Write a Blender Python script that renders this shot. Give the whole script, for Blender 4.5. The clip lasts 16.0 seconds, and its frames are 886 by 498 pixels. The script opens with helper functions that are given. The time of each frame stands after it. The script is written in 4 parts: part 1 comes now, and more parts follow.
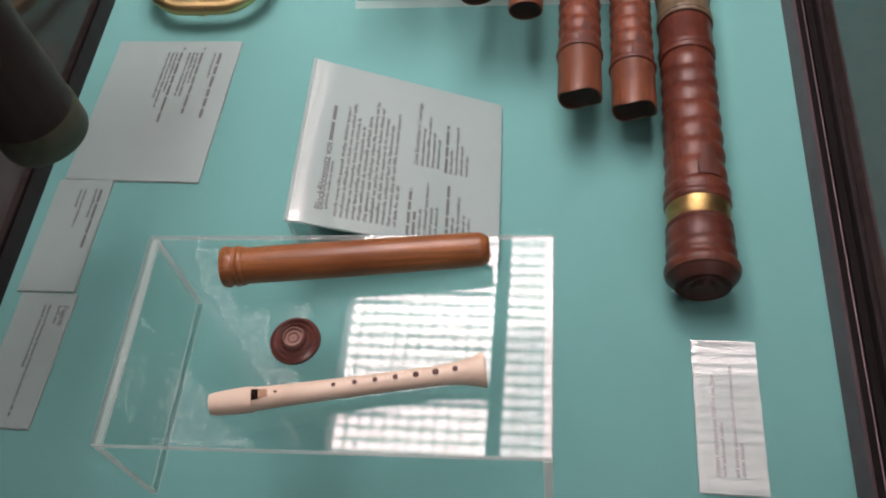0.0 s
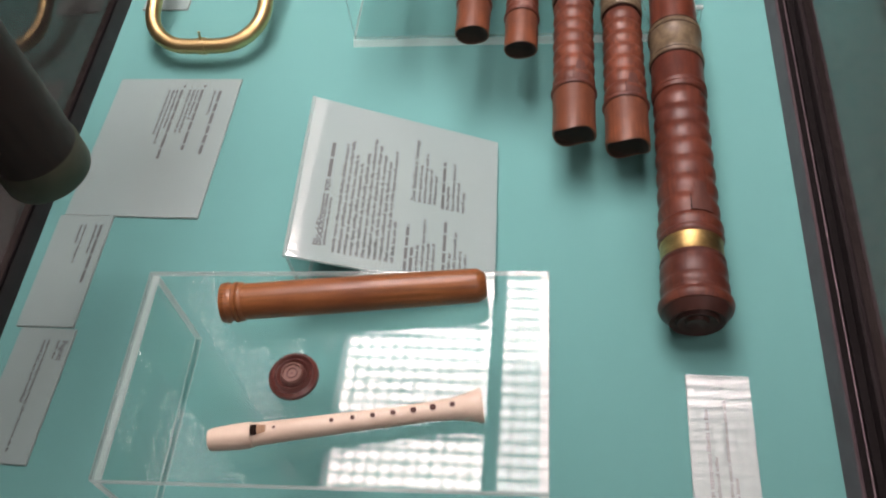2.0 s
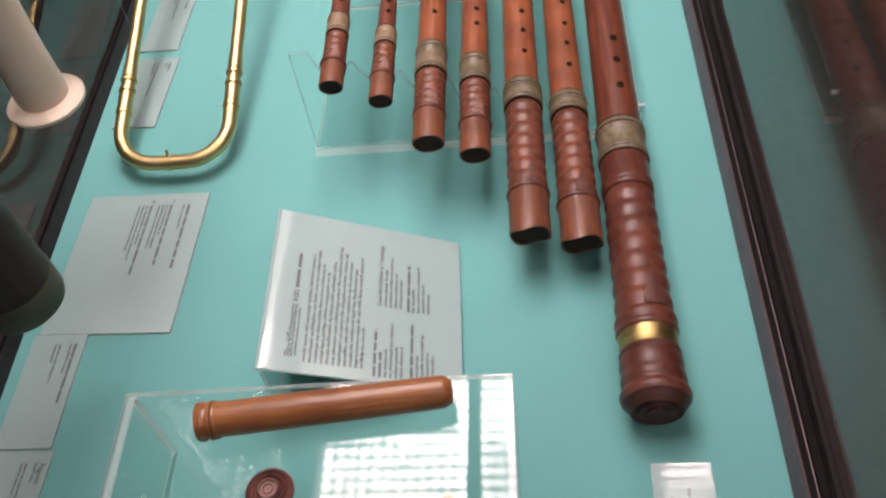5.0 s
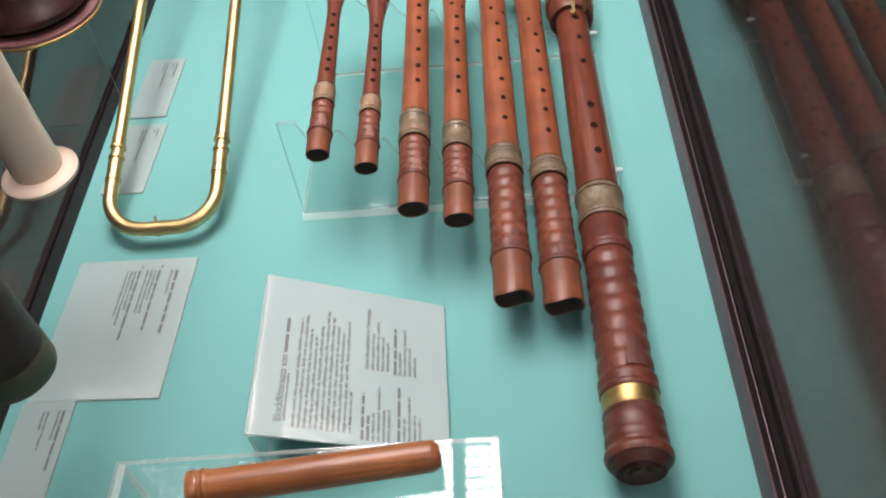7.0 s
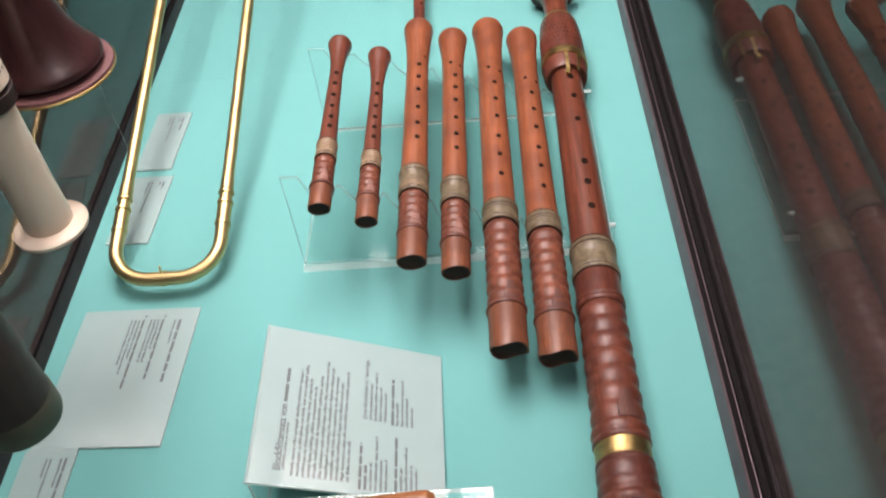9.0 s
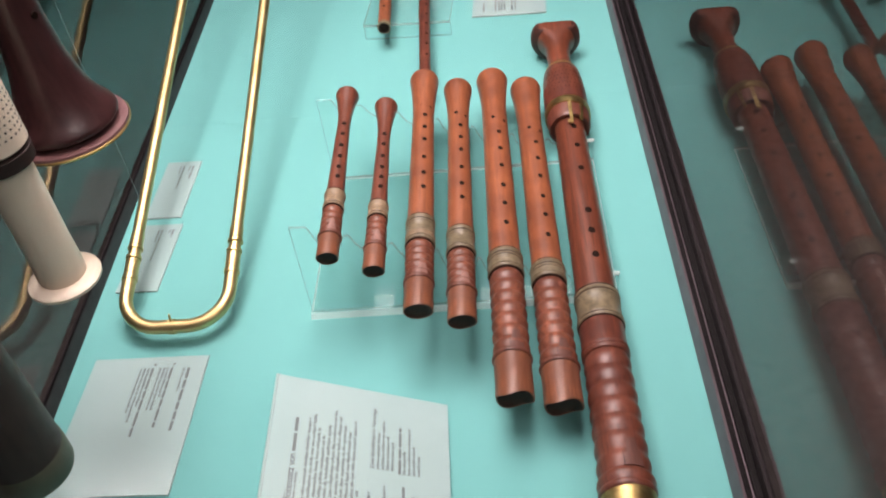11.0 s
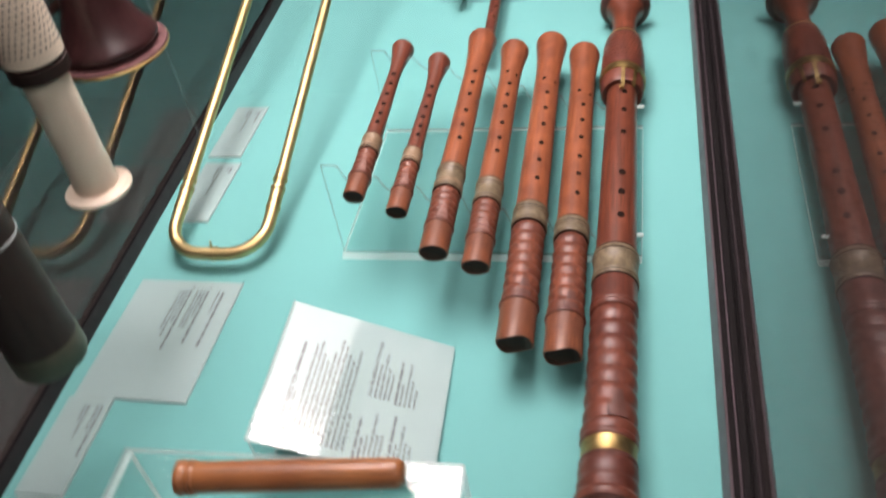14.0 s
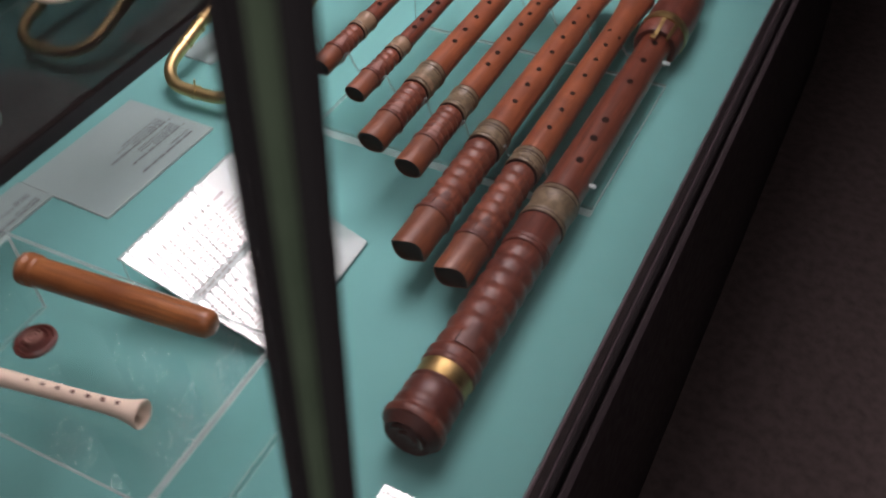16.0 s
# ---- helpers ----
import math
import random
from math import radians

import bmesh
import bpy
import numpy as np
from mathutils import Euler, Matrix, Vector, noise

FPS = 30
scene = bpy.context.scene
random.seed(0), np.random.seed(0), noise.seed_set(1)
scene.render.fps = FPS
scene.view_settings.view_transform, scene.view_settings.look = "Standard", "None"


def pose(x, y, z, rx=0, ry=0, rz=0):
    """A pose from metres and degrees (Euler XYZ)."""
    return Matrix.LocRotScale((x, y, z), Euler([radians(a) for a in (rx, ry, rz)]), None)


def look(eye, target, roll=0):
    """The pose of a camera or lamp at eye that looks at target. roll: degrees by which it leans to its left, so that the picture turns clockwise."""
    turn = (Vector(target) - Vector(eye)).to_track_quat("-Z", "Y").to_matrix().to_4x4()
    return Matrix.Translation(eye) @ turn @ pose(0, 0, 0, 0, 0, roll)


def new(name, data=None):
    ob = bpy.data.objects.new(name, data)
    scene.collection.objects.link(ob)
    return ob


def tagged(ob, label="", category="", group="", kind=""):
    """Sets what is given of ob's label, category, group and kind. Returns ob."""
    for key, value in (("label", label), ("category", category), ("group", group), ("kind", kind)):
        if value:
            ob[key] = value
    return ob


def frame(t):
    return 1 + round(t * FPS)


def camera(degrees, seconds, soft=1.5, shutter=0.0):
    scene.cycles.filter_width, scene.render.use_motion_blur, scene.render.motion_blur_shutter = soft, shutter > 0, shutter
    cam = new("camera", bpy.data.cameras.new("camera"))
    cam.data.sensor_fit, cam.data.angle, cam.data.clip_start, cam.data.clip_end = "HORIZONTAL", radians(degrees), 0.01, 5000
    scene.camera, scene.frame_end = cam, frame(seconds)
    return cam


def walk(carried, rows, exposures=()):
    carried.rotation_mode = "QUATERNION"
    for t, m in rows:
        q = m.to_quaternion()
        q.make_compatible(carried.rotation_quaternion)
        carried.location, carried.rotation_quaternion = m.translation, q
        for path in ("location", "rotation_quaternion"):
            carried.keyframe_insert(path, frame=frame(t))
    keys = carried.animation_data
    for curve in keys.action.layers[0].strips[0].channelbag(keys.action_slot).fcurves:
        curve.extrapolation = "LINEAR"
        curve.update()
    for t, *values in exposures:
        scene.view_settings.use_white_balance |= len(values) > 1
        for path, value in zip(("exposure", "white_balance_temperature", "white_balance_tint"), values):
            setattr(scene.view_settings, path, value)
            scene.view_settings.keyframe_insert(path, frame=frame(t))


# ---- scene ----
cam = camera(52.7, 16.0, soft=1.95, shutter=0.9)
PATH = [
    (0, (0.148, 0.093, 0.655), (-0.136, 1.147, -1.021), -11.7),
    (0.5, (0.147, 0.093, 0.656), (-0.141, 1.154, -1.014), -11.8),
    (1, (0.145, 0.091, 0.657), (-0.135, 1.162, -1.008), -11.4),
    (1.5, (0.144, 0.091, 0.662), (-0.129, 1.179, -0.994), -10.9),
    (2, (0.148, 0.091, 0.664), (-0.127, 1.205, -0.974), -10.7),
    (2.5, (0.153, 0.094, 0.673), (-0.129, 1.228, -0.949), -10.7),
    (3, (0.155, 0.093, 0.683), (-0.112, 1.263, -0.917), -9.7),
    (3.5, (0.158, 0.092, 0.689), (-0.099, 1.28, -0.9), -9.4),
    (4, (0.162, 0.096, 0.694), (-0.096, 1.3, -0.882), -9.8),
    (4.5, (0.16, 0.096, 0.699), (-0.083, 1.323, -0.862), -10.1),
    (5, (0.161, 0.096, 0.704), (-0.054, 1.343, -0.845), -10.5),
    (5.2, (0.156, 0.096, 0.707), (-0.038, 1.358, -0.833), -9.6),
    (7.5, (0.161, 0.089, 0.731), (-0.001, 1.443, -0.733), -8.9),
    (8, (0.162, 0.084, 0.734), (0.001, 1.46, -0.708), -8.6),
    (8.5, (0.161, 0.082, 0.739), (0.0, 1.473, -0.689), -8.5),
    (9, (0.163, 0.08, 0.749), (0.007, 1.492, -0.66), -8.1),
    (9.5, (0.162, 0.078, 0.753), (0.009, 1.518, -0.626), -8.0),
    (12, (0.165, 0.078, 0.772), (-0.004, 1.568, -0.552), -8.4),
    (12.5, (0.168, 0.072, 0.766), (-0.019, 1.575, -0.54), -8.8),
    (13, (0.177, 0.066, 0.763), (-0.072, 1.551, -0.553), -10.2),
    (13.5, (0.207, 0.054, 0.755), (-0.094, 1.52, -0.572), -10.8),
    (14.2, (0.302, 0.034, 0.725), (-0.169, 1.442, -0.616), -9.6),
    (14.6, (0.36, 0.031, 0.714), (-0.189, 1.379, -0.658), -7.5),
    (15, (0.411, 0.03, 0.708), (-0.221, 1.327, -0.677), -6.4),
    (15.3, (0.441, 0.042, 0.696), (-0.201, 1.312, -0.709), -6.1),
    (15.6, (0.465, 0.07, 0.685), (-0.197, 1.328, -0.722), -5.4),
    (16, (0.489, 0.107, 0.671), (-0.21, 1.341, -0.739), -2.8),
]

EXPOSURES = [(0.0, -0.40, 6800, 25), (1.0, -0.30, 6800, 24), (5.0, -0.12, 6700, 21), (7.5, 0.14, 6600, 18), (9.5, 0.24, 6550, 16), (12.5, 0.23, 6550, 16), (14.0, 0.26, 6550, 17), (14.8, 0.0, 6550, 20), (15.4, -0.40, 6550, 23), (16.0, -0.50, 6500, 25)]
walk(cam, [(t, look(eye, target, roll)) for t, eye, target, roll in PATH], EXPOSURES)

# ---- world and light ----
world = bpy.data.worlds.new("world")
scene.world = world
world.use_nodes = True
world.node_tree.nodes["Background"].inputs[0].default_value = (0.5, 0.55, 0.6, 1)
world.node_tree.nodes["Background"].inputs[1].default_value = 0.02

TOP = 1.25          # underside of the case's lit top
LAMP = 21.0         # watts for each metre of louvre
for lx, levels in ((-0.174, (0.74, 1.16, 0.19)), (0.174, (0.42, 0.86, 0.17))):
    for y0, y1, level in zip((0.50, 0.98, 1.50), (0.98, 1.50, 2.12), levels):
        lamp = bpy.data.lights.new("case_lamp", "AREA")
        lamp.shape, lamp.size, lamp.size_y = "RECTANGLE", 0.322, y1 - y0
        lamp.energy, lamp.color = LAMP * 1.25 * level * (y1 - y0), (1.0, 0.905, 0.875)
        new("case_lamp", lamp).matrix_world = pose(lx, (y0 + y1) / 2, TOP + 0.048)
# added fill with no visible source: brightens the floor and frame outside the case
room_fill = bpy.data.lights.new("room_fill", "AREA")
room_fill.shape, room_fill.size, room_fill.energy, room_fill.color = "SQUARE", 1.2, 19.0, (1.0, 0.92, 0.88)
new("room_fill", room_fill).matrix_world = pose(1.2, -0.6, 2.15)


# ---- materials ----
def material(name, color, rough=0.5, metal=0.0, spec=0.5, coat=0.0, grain=None, bump=0.0, bump_scale=400.0,
             spread=0.0, spread_scale=6.0, tint=None, rand=0.0):
    """Principled material. grain: (scale vector, strength) streaks; spread: broad blotches towards tint; rand: difference from object to object."""
    m = bpy.data.materials.new(name)
    m.use_nodes = True
    nt = m.node_tree
    p = nt.nodes["Principled BSDF"]
    p.inputs["Roughness"].default_value = rough
    p.inputs["Metallic"].default_value = metal
    p.inputs["Specular IOR Level"].default_value = spec
    p.inputs["Coat Weight"].default_value = coat
    p.inputs["Coat IOR"].default_value = 1.90 if coat == 1.0 else 1.5
    p.inputs["Coat Roughness"].default_value = 0.006 if coat == 1.0 else 0.15
    tc = nt.nodes.new("ShaderNodeTexCoord")
    rgb = nt.nodes.new("ShaderNodeRGB")
    rgb.outputs[0].default_value = (*color, 1)
    out = rgb.outputs[0]

    def mix(a, b, fac, kind="MIX"):
        n = nt.nodes.new("ShaderNodeMix")
        n.data_type, n.blend_type = "RGBA", kind
        nt.links.new(fac, n.inputs[0])
        nt.links.new(a, n.inputs[6])
        if isinstance(b, tuple):
            n.inputs[7].default_value = (*b, 1)
        else:
            nt.links.new(b, n.inputs[7])
        return n.outputs[2]

    def noise_tex(scale, vec=None, detail=4.0, rough_=0.6):
        n = nt.nodes.new("ShaderNodeTexNoise")
        n.inputs["Scale"].default_value, n.inputs["Detail"].default_value, n.inputs["Roughness"].default_value = scale, detail, rough_
        if vec:
            mp = nt.nodes.new("ShaderNodeMapping")
            mp.inputs["Scale"].default_value = vec
            nt.links.new(tc.outputs["Object"], mp.inputs[0])
            nt.links.new(mp.outputs[0], n.inputs["Vector"])
        else:
            nt.links.new(tc.outputs["Object"], n.inputs["Vector"])
        return n.outputs[0]

    def ramp(fac, lo, hi, amount):
        r = nt.nodes.new("ShaderNodeMapRange")
        r.inputs[1].default_value, r.inputs[2].default_value, r.inputs[4].default_value = lo, hi, amount
        nt.links.new(fac, r.inputs[0])
        return r.outputs[0]

    if grain:
        vec, strength = grain
        out = mix(out, tuple(c * 0.35 for c in color), ramp(noise_tex(1.0, vec, 6.0), 0.44, 0.58, strength))
    if grain and color[0] > color[2] * 2.5:
        out = mix(out, tuple(c * 0.30 for c in color), ramp(noise_tex(1.0, tuple(v * 0.40 for v in vec), 3.0), 0.56, 0.76, 0.24))
        out = mix(out, tuple(min(1.0, c * 1.75) for c in color), ramp(noise_tex(1.0, tuple(v * 0.16 for v in vec), 5.0), 0.55, 0.76, 0.26))
    if spread:
        out = mix(out, tint or tuple(c * 0.5 for c in color), ramp(noise_tex(spread_scale), 0.4, 0.7, spread))
    if rand:
        oi = nt.nodes.new("ShaderNodeObjectInfo")
        out = mix(out, tuple(c * 0.55 for c in color), ramp(oi.outputs["Random"], 0.0, 1.0, rand))
    nt.links.new(out, p.inputs["Base Color"])
    if bump:
        b = nt.nodes.new("ShaderNodeBump")
        b.inputs["Strength"].default_value, b.inputs["Distance"].default_value = bump, 0.0006
        nt.links.new(noise_tex(bump_scale), b.inputs["Height"])
        nt.links.new(b.outputs[0], p.inputs["Normal"])
        if coat == 1.0:
            nt.links.new(b.outputs[0], p.inputs["Coat Normal"])
        rr = ramp(noise_tex(bump_scale * 0.15), 0.3, 0.7, 0.14)
        ad = nt.nodes.new("ShaderNodeMath")
        ad.inputs[1].default_value = rough - 0.06
        nt.links.new(rr, ad.inputs[0])
        nt.links.new(ad.outputs[0], p.inputs["Roughness"])
    return m


CLOTH = material("teal_cloth", (0.145, 0.405, 0.385), 0.85, spec=0.2, bump=0.5, bump_scale=900.0, spread=0.35, spread_scale=3.0, tint=(0.128, 0.365, 0.345))
WOOD = material("stained_boxwood", (0.300, 0.090, 0.035), 0.44, coat=0.10, grain=((330, 16, 330), 0.4), spread=0.8, spread_scale=22.0, tint=(0.145, 0.040, 0.019), bump=0.16, bump_scale=500.0, rand=0.35)
WOOD_HEAD = material("red_stained_boxwood", (0.215, 0.064, 0.032), 0.47, coat=0.06, grain=((330, 18, 330), 0.7), spread=0.9, spread_scale=30.0, tint=(0.085, 0.024, 0.016), bump=0.12, bump_scale=500.0, rand=0.4)
WOOD_DEEP = material("deep_red_stained_wood", (0.160, 0.042, 0.022), 0.45, coat=0.08, grain=((300, 14, 300), 0.6), spread=0.9, spread_scale=24.0, tint=(0.068, 0.017, 0.011), bump=0.16, bump_scale=450.0)
WOOD_DARK = material("dark_stained_wood", (0.18, 0.047, 0.022), 0.40, coat=0.12, grain=((300, 10, 300), 0.7), spread=0.85, spread_scale=18.0, tint=(0.10, 0.026, 0.014), bump=0.12, bump_scale=500.0)
WOOD_PATCH = material("dark_wood_patch", (0.115, 0.044, 0.032), 0.5, grain=((200, 20, 200), 0.4), bump=0.2)
WOOD_HONEY = material("honey_boxwood", (0.37, 0.140, 0.044), 0.38, coat=0.2, grain=((16, 420, 420), 0.55), spread=0.85, spread_scale=16.0, tint=(0.20, 0.064, 0.020), bump=0.2)
WOOD_RED = material("rosy_boxwood", (0.185, 0.052, 0.027), 0.42, coat=0.12, grain=((330, 16, 330), 0.7), spread=0.85, spread_scale=26.0, tint=(0.10, 0.027, 0.017), bump=0.16, bump_scale=420.0, rand=0.3)
WOOD_BEAK = material("worn_pale_boxwood", (0.27, 0.088, 0.038), 0.46, coat=0.08, grain=((330, 16, 330), 0.7), spread=0.9, spread_scale=34.0, tint=(0.105, 0.035, 0.020), bump=0.2, bump_scale=350.0, rand=0.6)
# bass wood darkened by colour for faces turned from the lamps
WOOD_SHADED = material("shaded_dark_wood", (0.060, 0.020, 0.014), 0.5, spec=0.3, spread=0.6, spread_scale=60.0, tint=(0.03, 0.011, 0.008), bump=0.2)
HORN_PALE = material("pale_horn", (0.300, 0.205, 0.125), 0.45, grain=((200, 160, 200), 0.6), spread=0.7, spread_scale=60.0, tint=(0.16, 0.11, 0.06), bump=0.25, rand=0.3)
HORN = material("grey_horn", (0.200, 0.155, 0.092), 0.45, grain=((200, 160, 200), 0.6), spread=0.7, spread_scale=60.0, tint=(0.10, 0.075, 0.042), bump=0.25, rand=0.4)
IVORY = material("pale_ivory", (0.88, 0.75, 0.60), 0.42, coat=0.2, spread=0.35, spread_scale=30.0, tint=(0.70, 0.52, 0.38), bump=0.06)
# tan copy of the ivory: shade on the flute's window ramp as colour
SHADED_IVORY = material("brown_shaded_ivory", (0.46, 0.29, 0.17), 0.5, spread=0.6, spread_scale=120.0, tint=(0.25, 0.14, 0.07), bump=0.1)
# near-black wood: paints the shade in open mouth ends, also the dark grooves
RECESS_DARK = material("recess_dark_wood", (0.022, 0.012, 0.009), 0.7, spec=0.12, bump=0.3, bump_scale=250.0, spread=0.6, spread_scale=90.0, tint=(0.07, 0.03, 0.02))
# paler wood for the knob's painted highlight, also for small window ramps
KNOB_PALE = material("pale_knob_wood", (0.24, 0.12, 0.095), 0.5, spread=0.5, spread_scale=90.0, bump=0.1)
KNOB = material("oxblood_wood", (0.125, 0.042, 0.033), 0.34, coat=0.6, spread=0.6, spread_scale=80.0, tint=(0.08, 0.022, 0.018), bump=0.1)
HOLE = material("dark_bore", (0.012, 0.006, 0.004), 0.8, spec=0.1)
BRASS = material("old_brass", (0.66, 0.515, 0.25), 0.42, metal=1.0, spread=0.75, spread_scale=34.0, tint=(0.43, 0.315, 0.135), bump=0.2, bump_scale=300.0)
DULL_BRASS = material("dull_brass", (0.50, 0.37, 0.15), 0.42, metal=1.0, spread=0.95, spread_scale=70.0, tint=(0.24, 0.155, 0.055), bump=0.25, bump_scale=250.0)
BLACKWOOD = material("black_stained_wood", (0.036, 0.021, 0.018), 0.5, spec=0.3, grain=((120, 120, 12), 0.4), bump=0.15)
GREEN_BRASS = material("tarnished_green_brass", (0.115, 0.110, 0.078), 0.5, metal=0.5, spread=0.7, spread_scale=45.0, tint=(0.06, 0.075, 0.05), bump=0.25)
PLUM_DISC = material("pale_plum_wood", (0.15, 0.066, 0.066), 0.42, grain=((150, 150, 20), 0.4), spread=0.5, spread_scale=25.0, bump=0.1)
PURPLE_WOOD = material("plum_stained_wood", (0.048, 0.018, 0.018), 0.34, coat=0.3, grain=((180, 180, 10), 0.5), spread=0.5, spread_scale=20.0, bump=0.1)
# black seams lifted to grey: lens glare is mixed into the colour
SEAM = material("glare_grey_seam", (0.085, 0.083, 0.086), 0.6, spec=0.3, bump=0.1)
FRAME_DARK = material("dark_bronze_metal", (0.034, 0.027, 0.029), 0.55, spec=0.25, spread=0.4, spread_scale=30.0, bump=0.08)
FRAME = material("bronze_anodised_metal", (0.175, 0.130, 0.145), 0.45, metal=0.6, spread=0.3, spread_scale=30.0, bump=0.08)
RUBBER = material("black_rubber", (0.009, 0.0075, 0.008), 0.7, spec=0.12, bump=0.1)
LABEL = material("frosted_label", (0.355, 0.490, 0.475), 0.16, spec=0.5, coat=1.0, spread=0.3, spread_scale=14.0, tint=(0.30, 0.42, 0.405), bump=0.007, bump_scale=45.0)
INK = material("grey_ink", (0.125, 0.150, 0.150), 0.3, coat=1.0, bump=0.007, bump_scale=45.0)
LOUVRE = material("white_louvre", (0.82, 0.82, 0.80), 0.5, spread=0.3, spread_scale=8.0)
CARPET = material("dark_carpet", (0.105, 0.084, 0.080), 0.9, spec=0.1, bump=0.6, bump_scale=300.0, spread=0.6, spread_scale=40.0)
WALL = material("dark_plaster", (0.05, 0.048, 0.048), 0.8, spec=0.2, spread=0.4, spread_scale=3.0, bump=0.2)
THREAD = material("nylon_thread", (0.32, 0.36, 0.36), 0.3)


def clear_sheet(name, tint, edge=0.0, f0=0.055, f90=1.0):
    """Clear coated sheet: light goes straight through, with the mirror gloss of its surface; edge: share of pale
    scatter that imitates piped light.
    """
    m = bpy.data.materials.new(name)
    m.use_nodes = True
    nt = m.node_tree
    nt.nodes.clear()
    out = nt.nodes.new("ShaderNodeOutputMaterial")
    tr, gl, mx = nt.nodes.new("ShaderNodeBsdfTransparent"), nt.nodes.new("ShaderNodeBsdfGlossy"), nt.nodes.new("ShaderNodeMixShader")
    tr.inputs[0].default_value = (*tint, 1)
    gl.inputs["Roughness"].default_value = 0.25 * edge
    lw, p5, ma = nt.nodes.new("ShaderNodeLayerWeight"), nt.nodes.new("ShaderNodeMath"), nt.nodes.new("ShaderNodeMath")
    p5.operation, p5.inputs[1].default_value = "POWER", 5.0
    ma.operation, ma.inputs[1].default_value, ma.inputs[2].default_value = "MULTIPLY_ADD", f90 - f0, f0
    nt.links.new(lw.outputs["Facing"], p5.inputs[0])
    nt.links.new(p5.outputs[0], ma.inputs[0])
    nt.links.new(ma.outputs[0], mx.inputs[0])
    nt.links.new(tr.outputs[0], mx.inputs[1])
    nt.links.new(gl.outputs[0], mx.inputs[2])
    last = mx
    if edge:
        di, m2, no, mr = nt.nodes.new("ShaderNodeBsdfDiffuse"), nt.nodes.new("ShaderNodeMixShader"), nt.nodes.new("ShaderNodeTexNoise"), nt.nodes.new("ShaderNodeMapRange")
        di.inputs[0].default_value = (0.80, 0.88, 0.86, 1)
        no.inputs["Scale"].default_value = 25.0
        mr.inputs[3].default_value, mr.inputs[4].default_value = edge * 0.55, min(1.0, edge * 1.35)
        nt.links.new(no.outputs[0], mr.inputs[0])
        nt.links.new(mr.outputs[0], m2.inputs[0])
        nt.links.new(mx.outputs[0], m2.inputs[1])
        tl, m3 = nt.nodes.new("ShaderNodeBsdfTranslucent"), nt.nodes.new("ShaderNodeMixShader")
        tl.inputs[0].default_value = (0.85, 0.92, 0.90, 1)
        m3.inputs[0].default_value = 0.55
        nt.links.new(di.outputs[0], m3.inputs[1])
        nt.links.new(tl.outputs[0], m3.inputs[2])
        nt.links.new(m3.outputs[0], m2.inputs[2])
        last = m2
    nt.links.new(last.outputs[0], out.inputs[0])
    return m


ACRYLIC = clear_sheet("clear_acrylic", (0.985, 0.995, 0.993), 0.0, 0.052)
# edge materials: whitish scatter stands in for light piped through the sheet
ACRYLIC_EDGE = clear_sheet("acrylic_light_edge", (0.94, 0.98, 0.97), 0.48)
ACRYLIC_BRIGHT = clear_sheet("acrylic_glow_edge", (0.94, 0.98, 0.97), 0.95)
ACRYLIC_THIN = clear_sheet("acrylic_faint_edge", (0.78, 0.86, 0.85), 0.24)
PANE = clear_sheet("coated_case_glass", (0.985, 0.995, 0.99), 0.0, 0.088, 0.88)
PANE_OUT = clear_sheet("coated_outer_face", (1.0, 1.0, 1.0), 0.0, 0.010, 0.08)
GREEN_EDGE = material("green_glass_edge", (0.29, 0.43, 0.28), 0.35, spec=0.5, spread=0.5, spread_scale=25.0, tint=(0.16, 0.26, 0.16))


# ---- building blocks ----
def mesh_of(bm, name, mat, smooth=True, angle=40):
    me = bpy.data.meshes.new(name)
    bmesh.ops.recalc_face_normals(bm, faces=bm.faces)
    if smooth:
        for f in bm.faces:
            f.smooth = True
        for e in bm.edges:
            if len(e.link_faces) == 2 and e.calc_face_angle(0) > radians(angle):
                e.smooth = False
    bm.to_mesh(me)
    bm.free()
    me.materials.append(mat)
    return me


def part(name, bm, mat, parent, label="", smooth=True, m=None, kind=""):
    ob = new(name, mesh_of(bm, name, mat, smooth))
    ob.parent = parent
    if m is not None:
        ob.matrix_basis = m
    return tagged(ob, label, kind=kind)


def thing(name, label, category, group="", m=None, kind=""):
    ob = new(name)
    ob.empty_display_size = 0.02
    if m is not None:
        ob.matrix_basis = m
    return tagged(ob, label, category, group, kind)


def box(x0, x1, y0, y1, z0, z1, bevel=0.0, bm=None):
    b = bmesh.new()
    bmesh.ops.create_cube(b, size=1)
    for v in b.verts:
        v.co = Vector(((x0 + x1) / 2 + v.co.x * (x1 - x0), (y0 + y1) / 2 + v.co.y * (y1 - y0), (z0 + z1) / 2 + v.co.z * (z1 - z0)))
    if bevel:
        bmesh.ops.bevel(b, geom=list(b.edges), offset=bevel, segments=2, affect="EDGES")
    if bm is None:
        return b
    add(bm, b)
    return bm


def add(bm, other):
    me = bpy.data.meshes.new("tmp")
    other.to_mesh(me)
    other.free()
    bm.from_mesh(me)
    bpy.data.meshes.remove(me)


